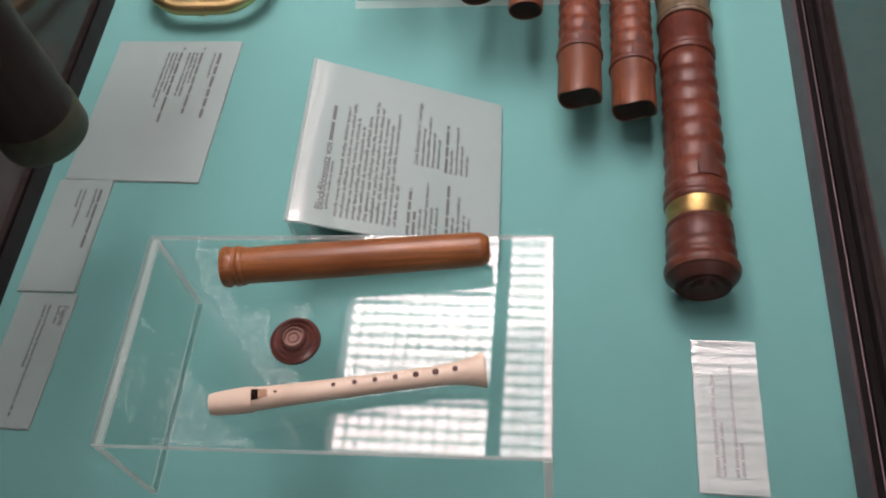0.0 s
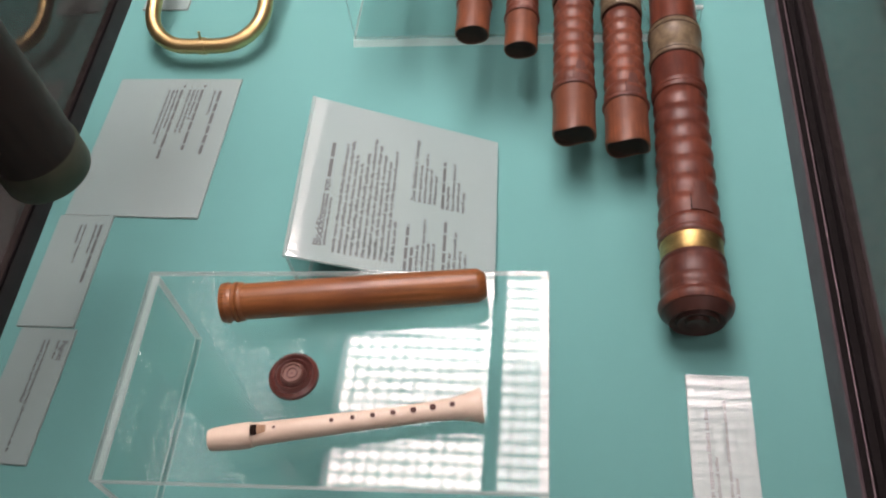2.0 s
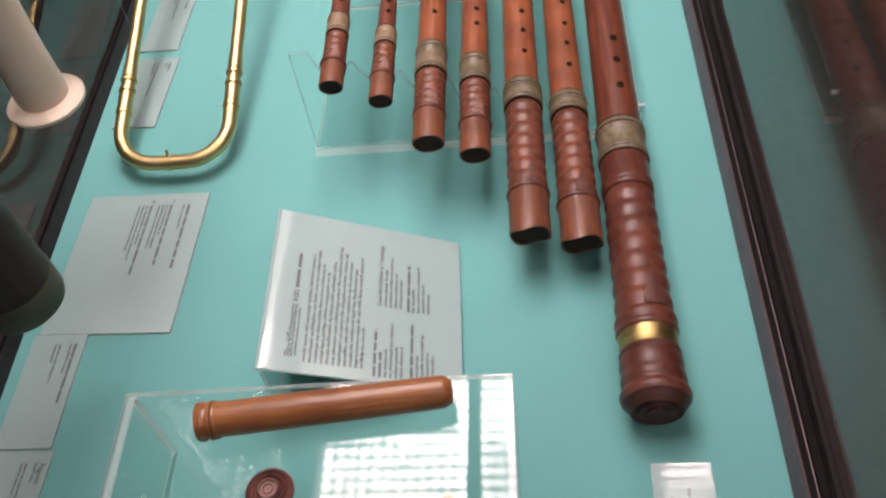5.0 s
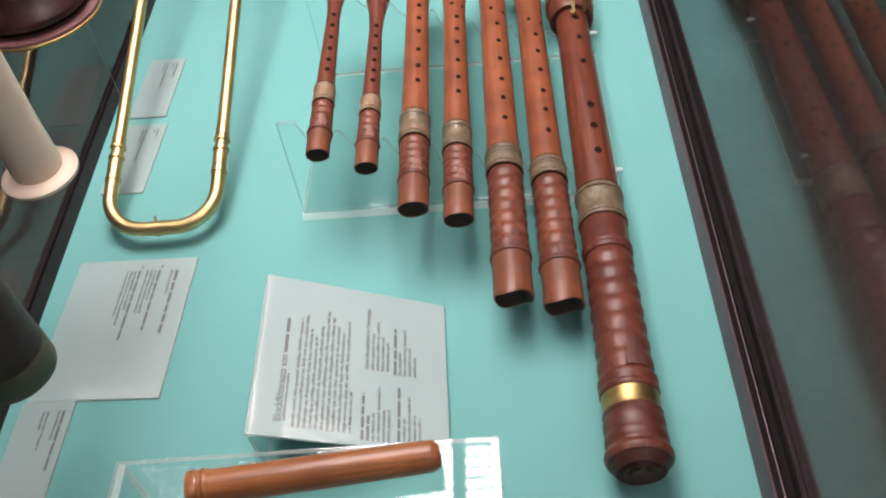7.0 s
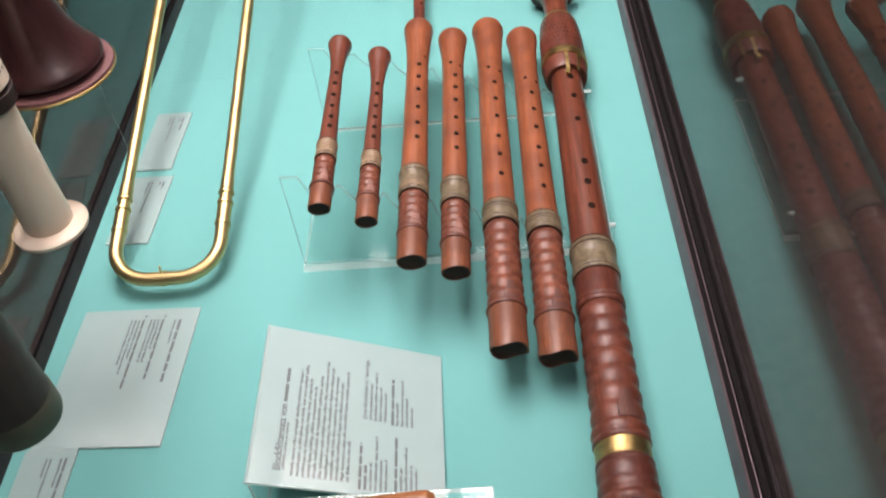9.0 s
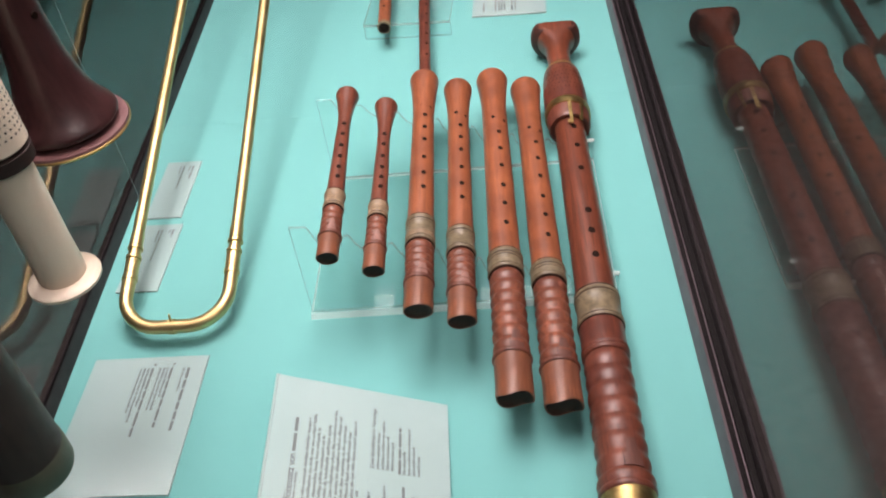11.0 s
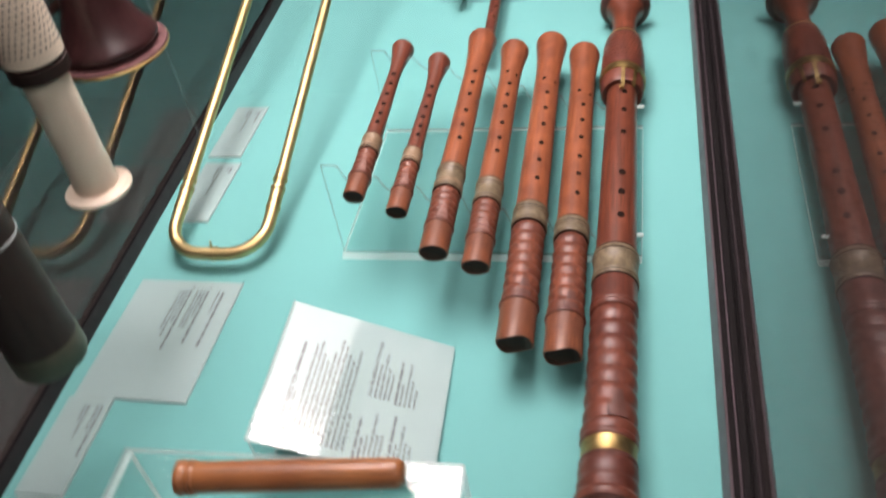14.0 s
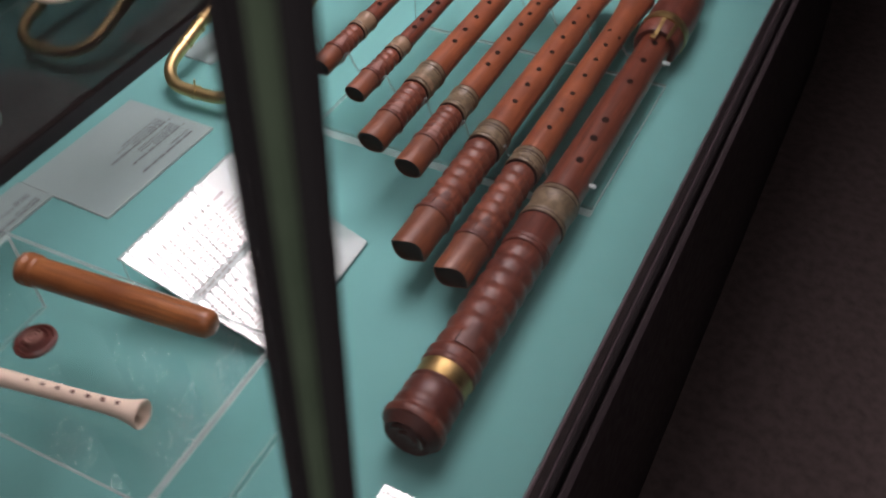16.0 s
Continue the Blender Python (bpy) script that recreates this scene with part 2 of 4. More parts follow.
def lathe(profile, segs=44, axis="Y", cut=0.0, ripple=0.0):
    """Turned body from (along, radius) pairs; cut slants the near end so that its upper lip lies further back."""
    bm = bmesh.new()
    rings = []
    s0 = min(s for s, r in profile)
    rim = max(r for s, r in profile if s < s0 + 0.002)
    reach = 0.03
    for s, r in profile:
        ring = []
        for k in range(segs):
            a = 2 * math.pi * k / segs
            c, d = math.cos(a) * r, math.sin(a) * r
            y = s
            if cut and abs(s - s0) < reach:
                w = 1 - abs(s - s0) / reach
                y += cut * w * (math.sin(a) * min(1, r / rim) + ripple * math.sin(3 * a + 1.9))
            ring.append(bm.verts.new((c, y, d) if axis == "Y" else (y, c, d) if axis == "X" else (c, d, y)))
        rings.append(ring)
    for a, b in zip(rings, rings[1:]):
        for k in range(segs):
            bm.faces.new((a[k], a[(k + 1) % segs], b[(k + 1) % segs], b[k]))
    for ring in (rings[0], rings[-1]):
        bm.faces.new(ring)
    return bm


def patch(y0, y1, half0, half1, r0, r1, lift=0.0004, around=0.0, n=8):
    """A thin curved piece laid on a turned body whose axis is y: half angles half0 at y0 and half1 at y1."""
    bm = bmesh.new()
    rows = []
    for y, h, r in ((y0, half0, r0), ((y0 + y1) / 2, (half0 + half1) / 2, (r0 + r1) / 2), (y1, half1, r1)):
        rows.append([bm.verts.new((math.sin(around + h * (2 * k / n - 1)) * (r + lift), y, math.cos(around + h * (2 * k / n - 1)) * (r + lift))) for k in range(n + 1)])
    for a, b in zip(rows, rows[1:]):
        for k in range(n):
            bm.faces.new((a[k], a[k + 1], b[k + 1], b[k]))
    low = bmesh.ops.extrude_face_region(bm, geom=list(bm.faces))
    for v in [g for g in low["geom"] if isinstance(g, bmesh.types.BMVert)]:
        v.co = Vector((v.co.x * 0.9, v.co.y, v.co.z * 0.9))
    return bm


def disc_on(y, r, size, around=0.0, lift=0.0003, long=1.25):
    """A finger hole's dark mouth, curved with the body."""
    bm = bmesh.new()
    n, rows = 16, []
    mid = bm.verts.new((math.sin(around) * (r + lift), y, math.cos(around) * (r + lift)))
    for k in range(n):
        a = 2 * math.pi * k / n
        yy, th = y + math.sin(a) * size * long, around + math.cos(a) * size / r
        rows.append(bm.verts.new((math.sin(th) * (r + lift), yy, math.cos(th) * (r + lift))))
    for k in range(n):
        bm.faces.new((mid, rows[k], rows[(k + 1) % n]))
    low = bmesh.ops.extrude_face_region(bm, geom=list(bm.faces))
    for v in [g for g in low["geom"] if isinstance(g, bmesh.types.BMVert)]:
        v.co = Vector((v.co.x * 0.8, v.co.y, v.co.z * 0.8))
    return bm


def tube(points, r, segs=16):
    """A round bar along a line of points."""
    cu = bpy.data.curves.new("tmp", "CURVE")
    cu.dimensions, cu.bevel_depth, cu.bevel_resolution, cu.use_fill_caps = "3D", r, segs // 4, True
    sp = cu.splines.new("POLY")
    sp.points.add(len(points) - 1)
    for q, p in zip(sp.points, points):
        q.co = (*p, 1)
    ob = bpy.data.objects.new("tmp", cu)
    scene.collection.objects.link(ob)
    me = bpy.data.meshes.new_from_object(ob.evaluated_get(bpy.context.evaluated_depsgraph_get()))
    bm = bmesh.new()
    bm.from_mesh(me)
    bpy.data.objects.remove(ob)
    bpy.data.curves.remove(cu)
    bpy.data.meshes.remove(me)
    return bm


def lettering(text, size):
    """A line of text as a mesh, starting at the origin and running along x."""
    cu = bpy.data.curves.new("tmp", "FONT")
    cu.body, cu.size, cu.extrude, cu.offset = text, size, 0.0001, size * 0.022
    ob = bpy.data.objects.new("tmp", cu)
    scene.collection.objects.link(ob)
    me = bpy.data.meshes.new_from_object(ob.evaluated_get(bpy.context.evaluated_depsgraph_get()))
    bm = bmesh.new()
    bm.from_mesh(me)
    wide = max(v.co.x for v in bm.verts)
    bpy.data.objects.remove(ob)
    bpy.data.curves.remove(cu)
    bpy.data.meshes.remove(me)
    return bm, wide


def clear(ob, edge=None):
    """Gives a clear sheet pale edges in place of piped light: the long faces narrower than the sheet's thickness."""
    ob.visible_shadow = False
    me = ob.data
    me.materials.append(edge or ACRYLIC_EDGE)
    big = max(p.area for p in me.polygons)
    for p in me.polygons:
        if p.area < big * 0.2:
            p.material_index = 1
    return ob


# ---- room ----
FLOOR = -0.85
tagged(part("floor", box(-4, 4.5, -3, 6, FLOOR - 0.1, FLOOR), CARPET, None, "dark brown carpeted museum floor", smooth=False), category="floor", kind="structure")
tagged(part("ceiling", box(-4, 4.5, -3, 6, 2.2, 2.3), WALL, None, "dark plain museum ceiling", smooth=False), category="ceiling", kind="structure")
for nm, b in (("wall_north", (-4, 4.5, 6, 6.1)), ("wall_south", (-4, 4.5, -3.1, -3)), ("wall_west", (-4.1, -4, -3, 6)), ("wall_east", (4.5, 4.6, -3, 6))):
    tagged(part(nm, box(*b, FLOOR, 2.2), WALL, None, "dark plain plastered museum wall", smooth=False), category="wall", kind="structure")

# ---- display case ----
BX, Y0, Y1 = 0.351, 0.222, 2.60      # right edge of the cloth board, its near and far ends
GX, GY0, GY1 = 0.377, 0.198, 2.627   # middle of the glass panes


def left_side(bm):
    """The case's left side has a slimmer frame; it stands a little further out, and more so towards the far end."""
    for v in bm.verts:
        if v.co.x < -0.2:
            v.co.x = -BX + (v.co.x + BX) * 0.32 - 0.010 - 0.021 * (v.co.y - 0.6)
    return bm


case = thing("display_case", "glass museum display case with bronze frame and teal cloth bottom", "display case", kind="structure")
part("plinth", box(-0.37, 0.37, 0.16, 2.61, FLOOR, -0.03, 0.003), FRAME_DARK, case, "dark bronze case plinth", smooth=False)
part("cloth_board", left_side(box(-BX, BX, Y0, Y1, -0.02, 0.0)), CLOTH, case, "teal cloth-covered bottom board", smooth=False)
T = 0.0025
def leaning(bm, lean_x=0.0):
    """The end pane and its corners lean a little towards the case with height."""
    for v in bm.verts:
        v.co.y += 0.070 * (v.co.z - 0.4)
        v.co.x += lean_x * (v.co.z - 0.4)
    return bm


for b in ((GX - T, GX + T, 0.30, GY1 - 0.006), (-GX - T, -GX + T, 0.30, GY1 - 0.006), (-0.384, 0.3825, GY0 - T, GY0 + T), (-0.402, 0.402, GY1 - T, GY1 + T)):
    pane = box(*b, -0.004, TOP - 0.002)
    if b[2] == 0.30:
        for v in pane.verts:
            if v.co.y < 0.31:
                v.co.y = GY0 + 0.0060 + 0.070 * (v.co.z - 0.4)
        left_side(pane)
    elif b[2] < 1:
        leaning(pane)
    ob = part("glass_pane", pane, PANE, case, "clear coated glass pane", smooth=False)
    ob.visible_shadow = False
    ob.data.materials.append(PANE_OUT)
    ob.data.materials.append(RUBBER)
    for p in ob.data.polygons:
        if abs(p.normal.z) > 0.7:
            p.material_index = 2
        elif p.normal.x * p.center.x > 0.3 or p.normal.y * (p.center.y - 1.4) > 0.3:
            p.material_index = 1


def rail(side, face_mat):
    """Bottom frame along one long side: a sloped inner face, a black seal under the glass and an outer lip."""
    def prism(pts):
        bm = bmesh.new()
        ends = [[bm.verts.new((side * x, y, z)) for x, z in pts] for y in (0.15, 2.615)]
        n = len(pts)
        for k in range(n):
            bm.faces.new((ends[0][k], ends[0][(k + 1) % n], ends[1][(k + 1) % n], ends[1][k]))
        bm.faces.new(ends[0])
        bm.faces.new(list(reversed(ends[1])))
        return left_side(bm)
    r = part("bottom_rail", prism([(BX, -0.03), (BX, 0.0), (0.3557, 0.0195), (0.3568, 0.0205), (0.3584, 0.0200), (0.3584, -0.03)]), face_mat, case, "bronze metal bottom rail", smooth=False)
    part("seal", prism([(0.3585, -0.03), (0.3585, 0.0185), (0.3647, 0.0170), (0.3652, 0.0140), (0.3672, 0.0140), (0.3677, 0.0185), (0.3742, 0.0175), (0.3742, -0.03)]), RUBBER, r, "black rubber seal", smooth=False)
    part("seal_wire", left_side(tube([(side * 0.3662, 0.152, 0.0148), (side * 0.3662, 2.613, 0.0148)], 0.0007, 8)), FRAME, r, "thin metal strip in the seal")
    part("outer_lip", prism([(0.3797, -0.03), (0.3797, 0.0150), (0.3815, 0.0165), (0.3858, 0.0135), (0.3862, -0.03)]), FRAME_DARK, r, "dark bronze outer lip", smooth=False)


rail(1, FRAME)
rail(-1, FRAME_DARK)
for y0, y1 in ((0.150, Y0), (Y1, 2.62)):
    part("end_rail", box(-BX, BX, y0, y1, -0.03, -0.001, 0.001), FRAME, case, "bronze metal end rail", smooth=False)
# glued corner: the end pane runs past the side pane, with black seams and a green polished edge
for sx in (1, -1):
    def cb(x0, x1, y0, y1):
        bm = leaning(box(min(sx * x0, sx * x1), max(sx * x0, sx * x1), y0, y1, -0.005, TOP - 0.001, 0.0008), sx * 0.0245)
        return left_side(bm) if sx < 0 else bm
    post = part("corner_seam", cb(0.3726, 0.3800, 0.2045, 0.2185), SEAM, case, "black corner seam", smooth=False)
    part("edge_seam", cb(0.3886, 0.3903, 0.1937, 0.2022), SEAM, post, "black edge seam", smooth=False)
    part("glass_edge", cb(0.3903, 0.3946, 0.1946, 0.2016), GREEN_EDGE, post, "green polished glass edge", smooth=False)
    part("outer_seam", cb(0.3946, 0.4000, 0.1980, 0.2042), SEAM, post, "black outer seam", smooth=False)
lid = part("case_top", box(-0.41, 0.41, 0.18, 2.65, TOP + 0.06, TOP + 0.12, 0.002), FRAME, case, "bronze metal case top", smooth=False)
for b in ((-0.41, -0.338, 0.18, 2.65), (0.338, 0.41, 0.18, 2.65), (-0.338, 0.338, 0.18, 0.50), (-0.338, 0.338, 2.12, 2.65), (-0.013, 0.013, 0.50, 2.12)):
    part("lamp_bar", box(*b, TOP, TOP + 0.06), FRAME, lid, "bronze bar round the lit louvres", smooth=False)
bars = bmesh.new()
PITCH = 0.0262
for i in range(1, 13):
    for sx in (1, -1):
        x = sx * (0.015 + PITCH * i)
        box(x - 0.0006, x + 0.0006, 0.50, 2.12, TOP + 0.008, TOP + 0.0245, bm=bars)
for i in range(1, 62):
    y = 0.50 + PITCH * i
    for x0, x1 in ((-0.338, -0.013), (0.013, 0.338)):
        box(x0, x1, y - 0.0006, y + 0.0006, TOP + 0.0085, TOP + 0.0240, bm=bars)
part("louvre_grid", bars, LOUVRE, lid, "white egg-crate louvre", smooth=False, kind="stuff")


# ---- labels ----
def bar(bm, x0, x1, y0, y1, z0, z1):
    v = [bm.verts.new(c) for c in ((x0, y0, z0), (x1, y0, z0), (x1, y1, z0), (x0, y1, z0), (x0, y0, z1), (x1, y0, z1), (x1, y1, z1), (x0, y1, z1))]
    for f in ((0, 1, 5, 4), (1, 2, 6, 5), (2, 3, 7, 6), (3, 0, 4, 7), (4, 5, 6, 7), (3, 2, 1, 0)):
        bm.faces.new([v[k] for k in f])


def printed(lines, d, turn, thick, seed):
    """Rows of small bars in words, headings as one bar a word. lines: (across, start, length, height); turn 1: rows run to +y, -1: to -y."""
    rnd, bm = random.Random(seed), bmesh.new()
    for across, start, length, high in lines:
        s = start
        while high >= 0.005 and s < start + length - 0.001:
            w = min(high * rnd.uniform(1.6, 3.6), start + length - s)
            y0, y1 = (s, s + w) if turn > 0 else (d - s - w, d - s)
            bar(bm, across - high * 0.27, across + high * 0.27, y0, y1, thick, thick + 0.00015)
            s += w + high * 0.4
        while s < start + length - 0.001:
            for _ in range(rnd.choice((3, 4, 5, 7, 8, 10, 12))):
                w = high * rnd.uniform(0.26, 0.52)
                if s + w > start + length:
                    break
                up, down = rnd.choice(((0.28, 0.26), (0.28, 0.26), (0.50, 0.26), (0.28, 0.40)))
                y0, y1 = (s, s + w) if turn > 0 else (d - s - w, d - s)
                bar(bm, across - high * (up if turn > 0 else down), across + high * (down if turn > 0 else up), y0, y1, thick, thick + 0.00015)
                s += w + high * 0.14
            s += high * 0.36
    return bm


def label(w, d, m, lines, name="text_label", words="frosted grey plastic caption label lying on teal cloth", turn=1, thick=0.0024, crooked=0.0, title=None):
    """A caption plate, w along x and d along y from its corner; crooked: how much shorter its far side is; title: (text, across, start, length, height)."""
    t = thing(name, words, "label", "caption labels", m)
    body = box(0, w, 0, d, 0, thick, 0.0006)
    for v in body.verts:
        v.co.y *= 1 - crooked * v.co.x / w
    plate = part("plate", body, LABEL, t, smooth=False)
    plate.data.materials.append(ACRYLIC_BRIGHT)
    for p in plate.data.polygons:
        if p.normal.z < 0.8:
            p.material_index = 1
    part("printed_text", printed(lines, d, turn, thick, int(w * 1e5 + d * 1e4)), INK, t, "grey printed lines", smooth=False)
    if title:
        text, across, start, length, high = title
        bm, wide = lettering(text, high)
        for v in bm.verts:
            u = start + v.co.x * length / wide
            v.co = Vector((across - v.co.y, u, v.co.z + thick + 0.0001)) if turn > 0 else Vector((across + v.co.y, d - u, v.co.z + thick + 0.0001))
        part("title_text", bm, INK, t, "dark grey title lettering", smooth=False)
    return t


# main caption on a tilted easel
TILT_A = 19.7
main_m = pose(-0.0830, 0.486, 0.0680, -1.9, TILT_A, 1.6)
lines = [(0.0245, 0.092, 0.041, 0.0060), (0.0295, 0.018, 0.052, 0.0034)]
lines += [(0.0375 + 0.0051 * i, 0.012, length, 0.0040) for i, length in enumerate((0.124, 0.128, 0.112, 0.104, 0.118, 0.138, 0.130, 0.118, 0.112, 0.126, 0.046))]
lines += [(0.1075 + 0.0048 * i, 0.083, length, 0.0036) for i, length in enumerate((0.044, 0.060, 0.042, 0.034))]
lines += [(0.1290, 0.080, 0.056, 0.0050)] + [(0.1338 + 0.0048 * i, 0.080, length, 0.0036) for i, length in enumerate((0.028, 0.058, 0.036, 0.024))]
lines += [(0.0995, 0.006, 0.050, 0.0050), (0.1045, 0.006, 0.026, 0.0050)] + [(0.1095 + 0.0048 * i, 0.006, length, 0.0036) for i, length in enumerate((0.030, 0.060, 0.034, 0.034))]
lines += [(0.1330, 0.006, 0.060, 0.0050)] + [(0.1380 + 0.0048 * i, 0.006, length, 0.0036) for i, length in enumerate((0.028, 0.052, 0.032, 0.030))]
main = label(0.180, 0.186, main_m, lines, "caption_easel", "frosted caption plate tilted on a folded acrylic foot", crooked=0.055, title=("Blockfl\u00f6tensatz von", 0.0268, 0.016, 0.073, 0.0098))
head, wide = lettering("Zwei Blockfl\u00f6ten in Tenorlage", 0.0056)
for v in head.verts:
    v.co = Vector((0.1035 - v.co.y, 0.083 + v.co.x * 0.074 / wide, v.co.z + 0.0025))
part("heading_text", head, INK, main, "dark grey heading", smooth=False)
foot = part("easel_foot", box(-0.0845, -0.0815, 0.488, 0.666, 0.0, 0.0620, 0.0005), ACRYLIC, main, "clear folded foot", smooth=False, m=main_m.inverted())
clear(foot)
part("folded_edge", tube([(-0.0012, 0.0, 0.0012), (-0.0012, 0.186, 0.0012)], 0.0017, 12), ACRYLIC_EDGE, main, "bright folded acrylic edge")

# flat captions along the left edge
label(0.138, 0.186, pose(-0.342, 0.576, 0.0, 0, 0, -1.2),
      [(0.1180, 0.018, 0.088, 0.0062), (0.1120, 0.018, 0.036, 0.0038),
       (0.0975, 0.017, 0.084, 0.0054), (0.0925, 0.017, 0.044, 0.0038), (0.0880, 0.017, 0.064, 0.0038), (0.0835, 0.017, 0.062, 0.0038), (0.0990, 0.010, 0.003, 0.0050),
       (0.0745, 0.017, 0.098, 0.0054), (0.0695, 0.017, 0.058, 0.0038), (0.0650, 0.017, 0.076, 0.0038), (0.0605, 0.017, 0.064, 0.0038), (0.0760, 0.010, 0.003, 0.0050)], turn=-1)
label(0.056, 0.125, pose(-0.346, 0.451, 0.0, 0, 0, 0), [(0.047, 0.012, 0.066, 0.0052), (0.042, 0.012, 0.034, 0.0036), (0.031, 0.012, 0.046, 0.0036), (0.0265, 0.012, 0.024, 0.0036)], turn=-1)
label(0.054, 0.127, pose(-0.342, 0.323, 0.0, 0, 0, -1.0), [(0.041, 0.012, 0.018, 0.0036), (0.0320, 0.012, 0.105, 0.0036), (0.0275, 0.012, 0.062, 0.0036)], turn=-1, title=("Fagott", 0.0450, 0.012, 0.020, 0.0072))
label(0.052, 0.129, pose(-0.347, 1.018, 0.0, 0, 0, -1.0), [(0.042, 0.012, 0.030, 0.0052), (0.037, 0.012, 0.012, 0.0036), (0.028, 0.012, 0.054, 0.0036), (0.0235, 0.012, 0.020, 0.0036)], turn=-1)
label(0.056, 0.130, pose(-0.348, 0.874, 0.0, 0, 0, -1.6), [(0.046, 0.012, 0.016, 0.0052), (0.041, 0.012, 0.008, 0.0036), (0.030, 0.012, 0.062, 0.0036), (0.0255, 0.012, 0.024, 0.0036)], turn=-1)
label(0.049, 0.123, pose(0.2425, 0.300, 0.0, 0, 0, 0), [(0.0140, 0.013, 0.082, 0.0044), (0.0190, 0.013, 0.042, 0.0034), (0.0280, 0.013, 0.088, 0.0036), (0.0325, 0.013, 0.026, 0.0034)])
label(0.130, 0.150, pose(0.116, 1.512, 0.0, 0, 0, -2.5), [(0.020, 0.016, 0.030, 0.0064), (0.041, 0.016, 0.052, 0.0060), (0.047, 0.016, 0.040, 0.0044), (0.052, 0.016, 0.050, 0.0044), (0.057, 0.016, 0.034, 0.0044), (0.070, 0.016, 0.048, 0.0060), (0.076, 0.016, 0.036, 0.0044)])


# ---- acrylic stands ----
SZ = 0.108   # top of the low table
table = thing("acrylic_table", "low clear acrylic display table with two side legs", "stand", m=pose(-0.0175, 0.364, 0, 0, 0, 1.2))
clear(part("top_plate", box(-0.1545, 0.1545, -0.084, 0.084, SZ - 0.006, SZ, 0.0008), ACRYLIC, table, smooth=False))
for x in (-0.1545, 0.1485):
    clear(part("side_leg", box(x, x + 0.006, -0.084, 0.084, 0.0, SZ - 0.0062, 0.0008), ACRYLIC, table, smooth=False), ACRYLIC_BRIGHT)

# recorders: x at near and far end, height of axis, then measures along the case
RECS = [
    dict(x=(-0.041, -0.048), z=0.118, near=0.784, bead=0.819, ring=(0.867, 0.894), nar=1.035, top=1.111, r=(0.0125, 0.0137, 0.0121, 0.0107, 0.0083, 0.0156), holes=(0.918, 0.937, 0.959, 0.982, 1.007, 1.030, 1.052), bumps=4),
    dict(x=(0.008, 0.003), z=0.102, near=0.776, bead=0.813, ring=(0.863, 0.887), nar=1.018, top=1.101, r=(0.0125, 0.0133, 0.0117, 0.0103, 0.0082, 0.0156), holes=(0.913, 0.932, 0.952, 0.975, 1.001, 1.023, 1.045), bumps=4),
    dict(x=(0.057, 0.051), z=0.087, near=0.726, bead=0.768, ring=(0.828, 0.868), nar=1.075, top=1.183, r=(0.0163, 0.0171, 0.0167, 0.0157, 0.0144, 0.0203), holes=(0.919, 0.947, 0.979, 1.017, 1.045, 1.073, 1.100), bumps=5),
    dict(x=(0.102, 0.097), z=0.070, near=0.723, bead=0.767, ring=(0.827, 0.863), nar=1.085, top=1.179, r=(0.0160, 0.0171, 0.0163, 0.0153, 0.0143, 0.0202), holes=(0.915, 0.942, 0.975, 1.012, 1.040, 1.067, 1.097), bumps=5),
    dict(x=(0.153, 0.146), z=0.053, near=0.630, bead=0.682, ring=(0.805, 0.835), nar=1.120, top=1.223, r=(0.0197, 0.0208, 0.0198, 0.0185, 0.0170, 0.0228), holes=(0.879, 0.915, 0.950, 0.991, 1.028, 1.065, 1.100), bumps=7),
    dict(x=(0.201, 0.194), z=0.040, near=0.627, bead=0.677, ring=(0.800, 0.825), nar=1.105, top=1.213, r=(0.0200, 0.0211, 0.0194, 0.0182, 0.0166, 0.0223), holes=(0.867, 0.904, 0.939, 0.980, 1.018, 1.054, 1.088), bumps=7),
]
BASS_X, BASS_Z = 0.2500, 0.0352


def ribs(y0, y1, r0, r1, n, depth):
    out = []
    for i in range(n * 10 + 1):
        u = i / (n * 10)
        lobe = (0.5 - 0.5 * math.cos(2 * math.pi * u * n)) ** 0.65
        out.append((y0 + (y1 - y0) * u, r0 + (r1 - r0) * u - depth + depth * lobe))
    return out


def radius_at(d, y):
    rn, rb, rr, rbody, rnar, rtop = d["r"]
    if y < d["ring"][0]:
        return rb
    u = min(1, max(0, (y - d["ring"][1]) / (d["nar"] - d["ring"][1])))
    return rbody + (rnar - rbody) * u


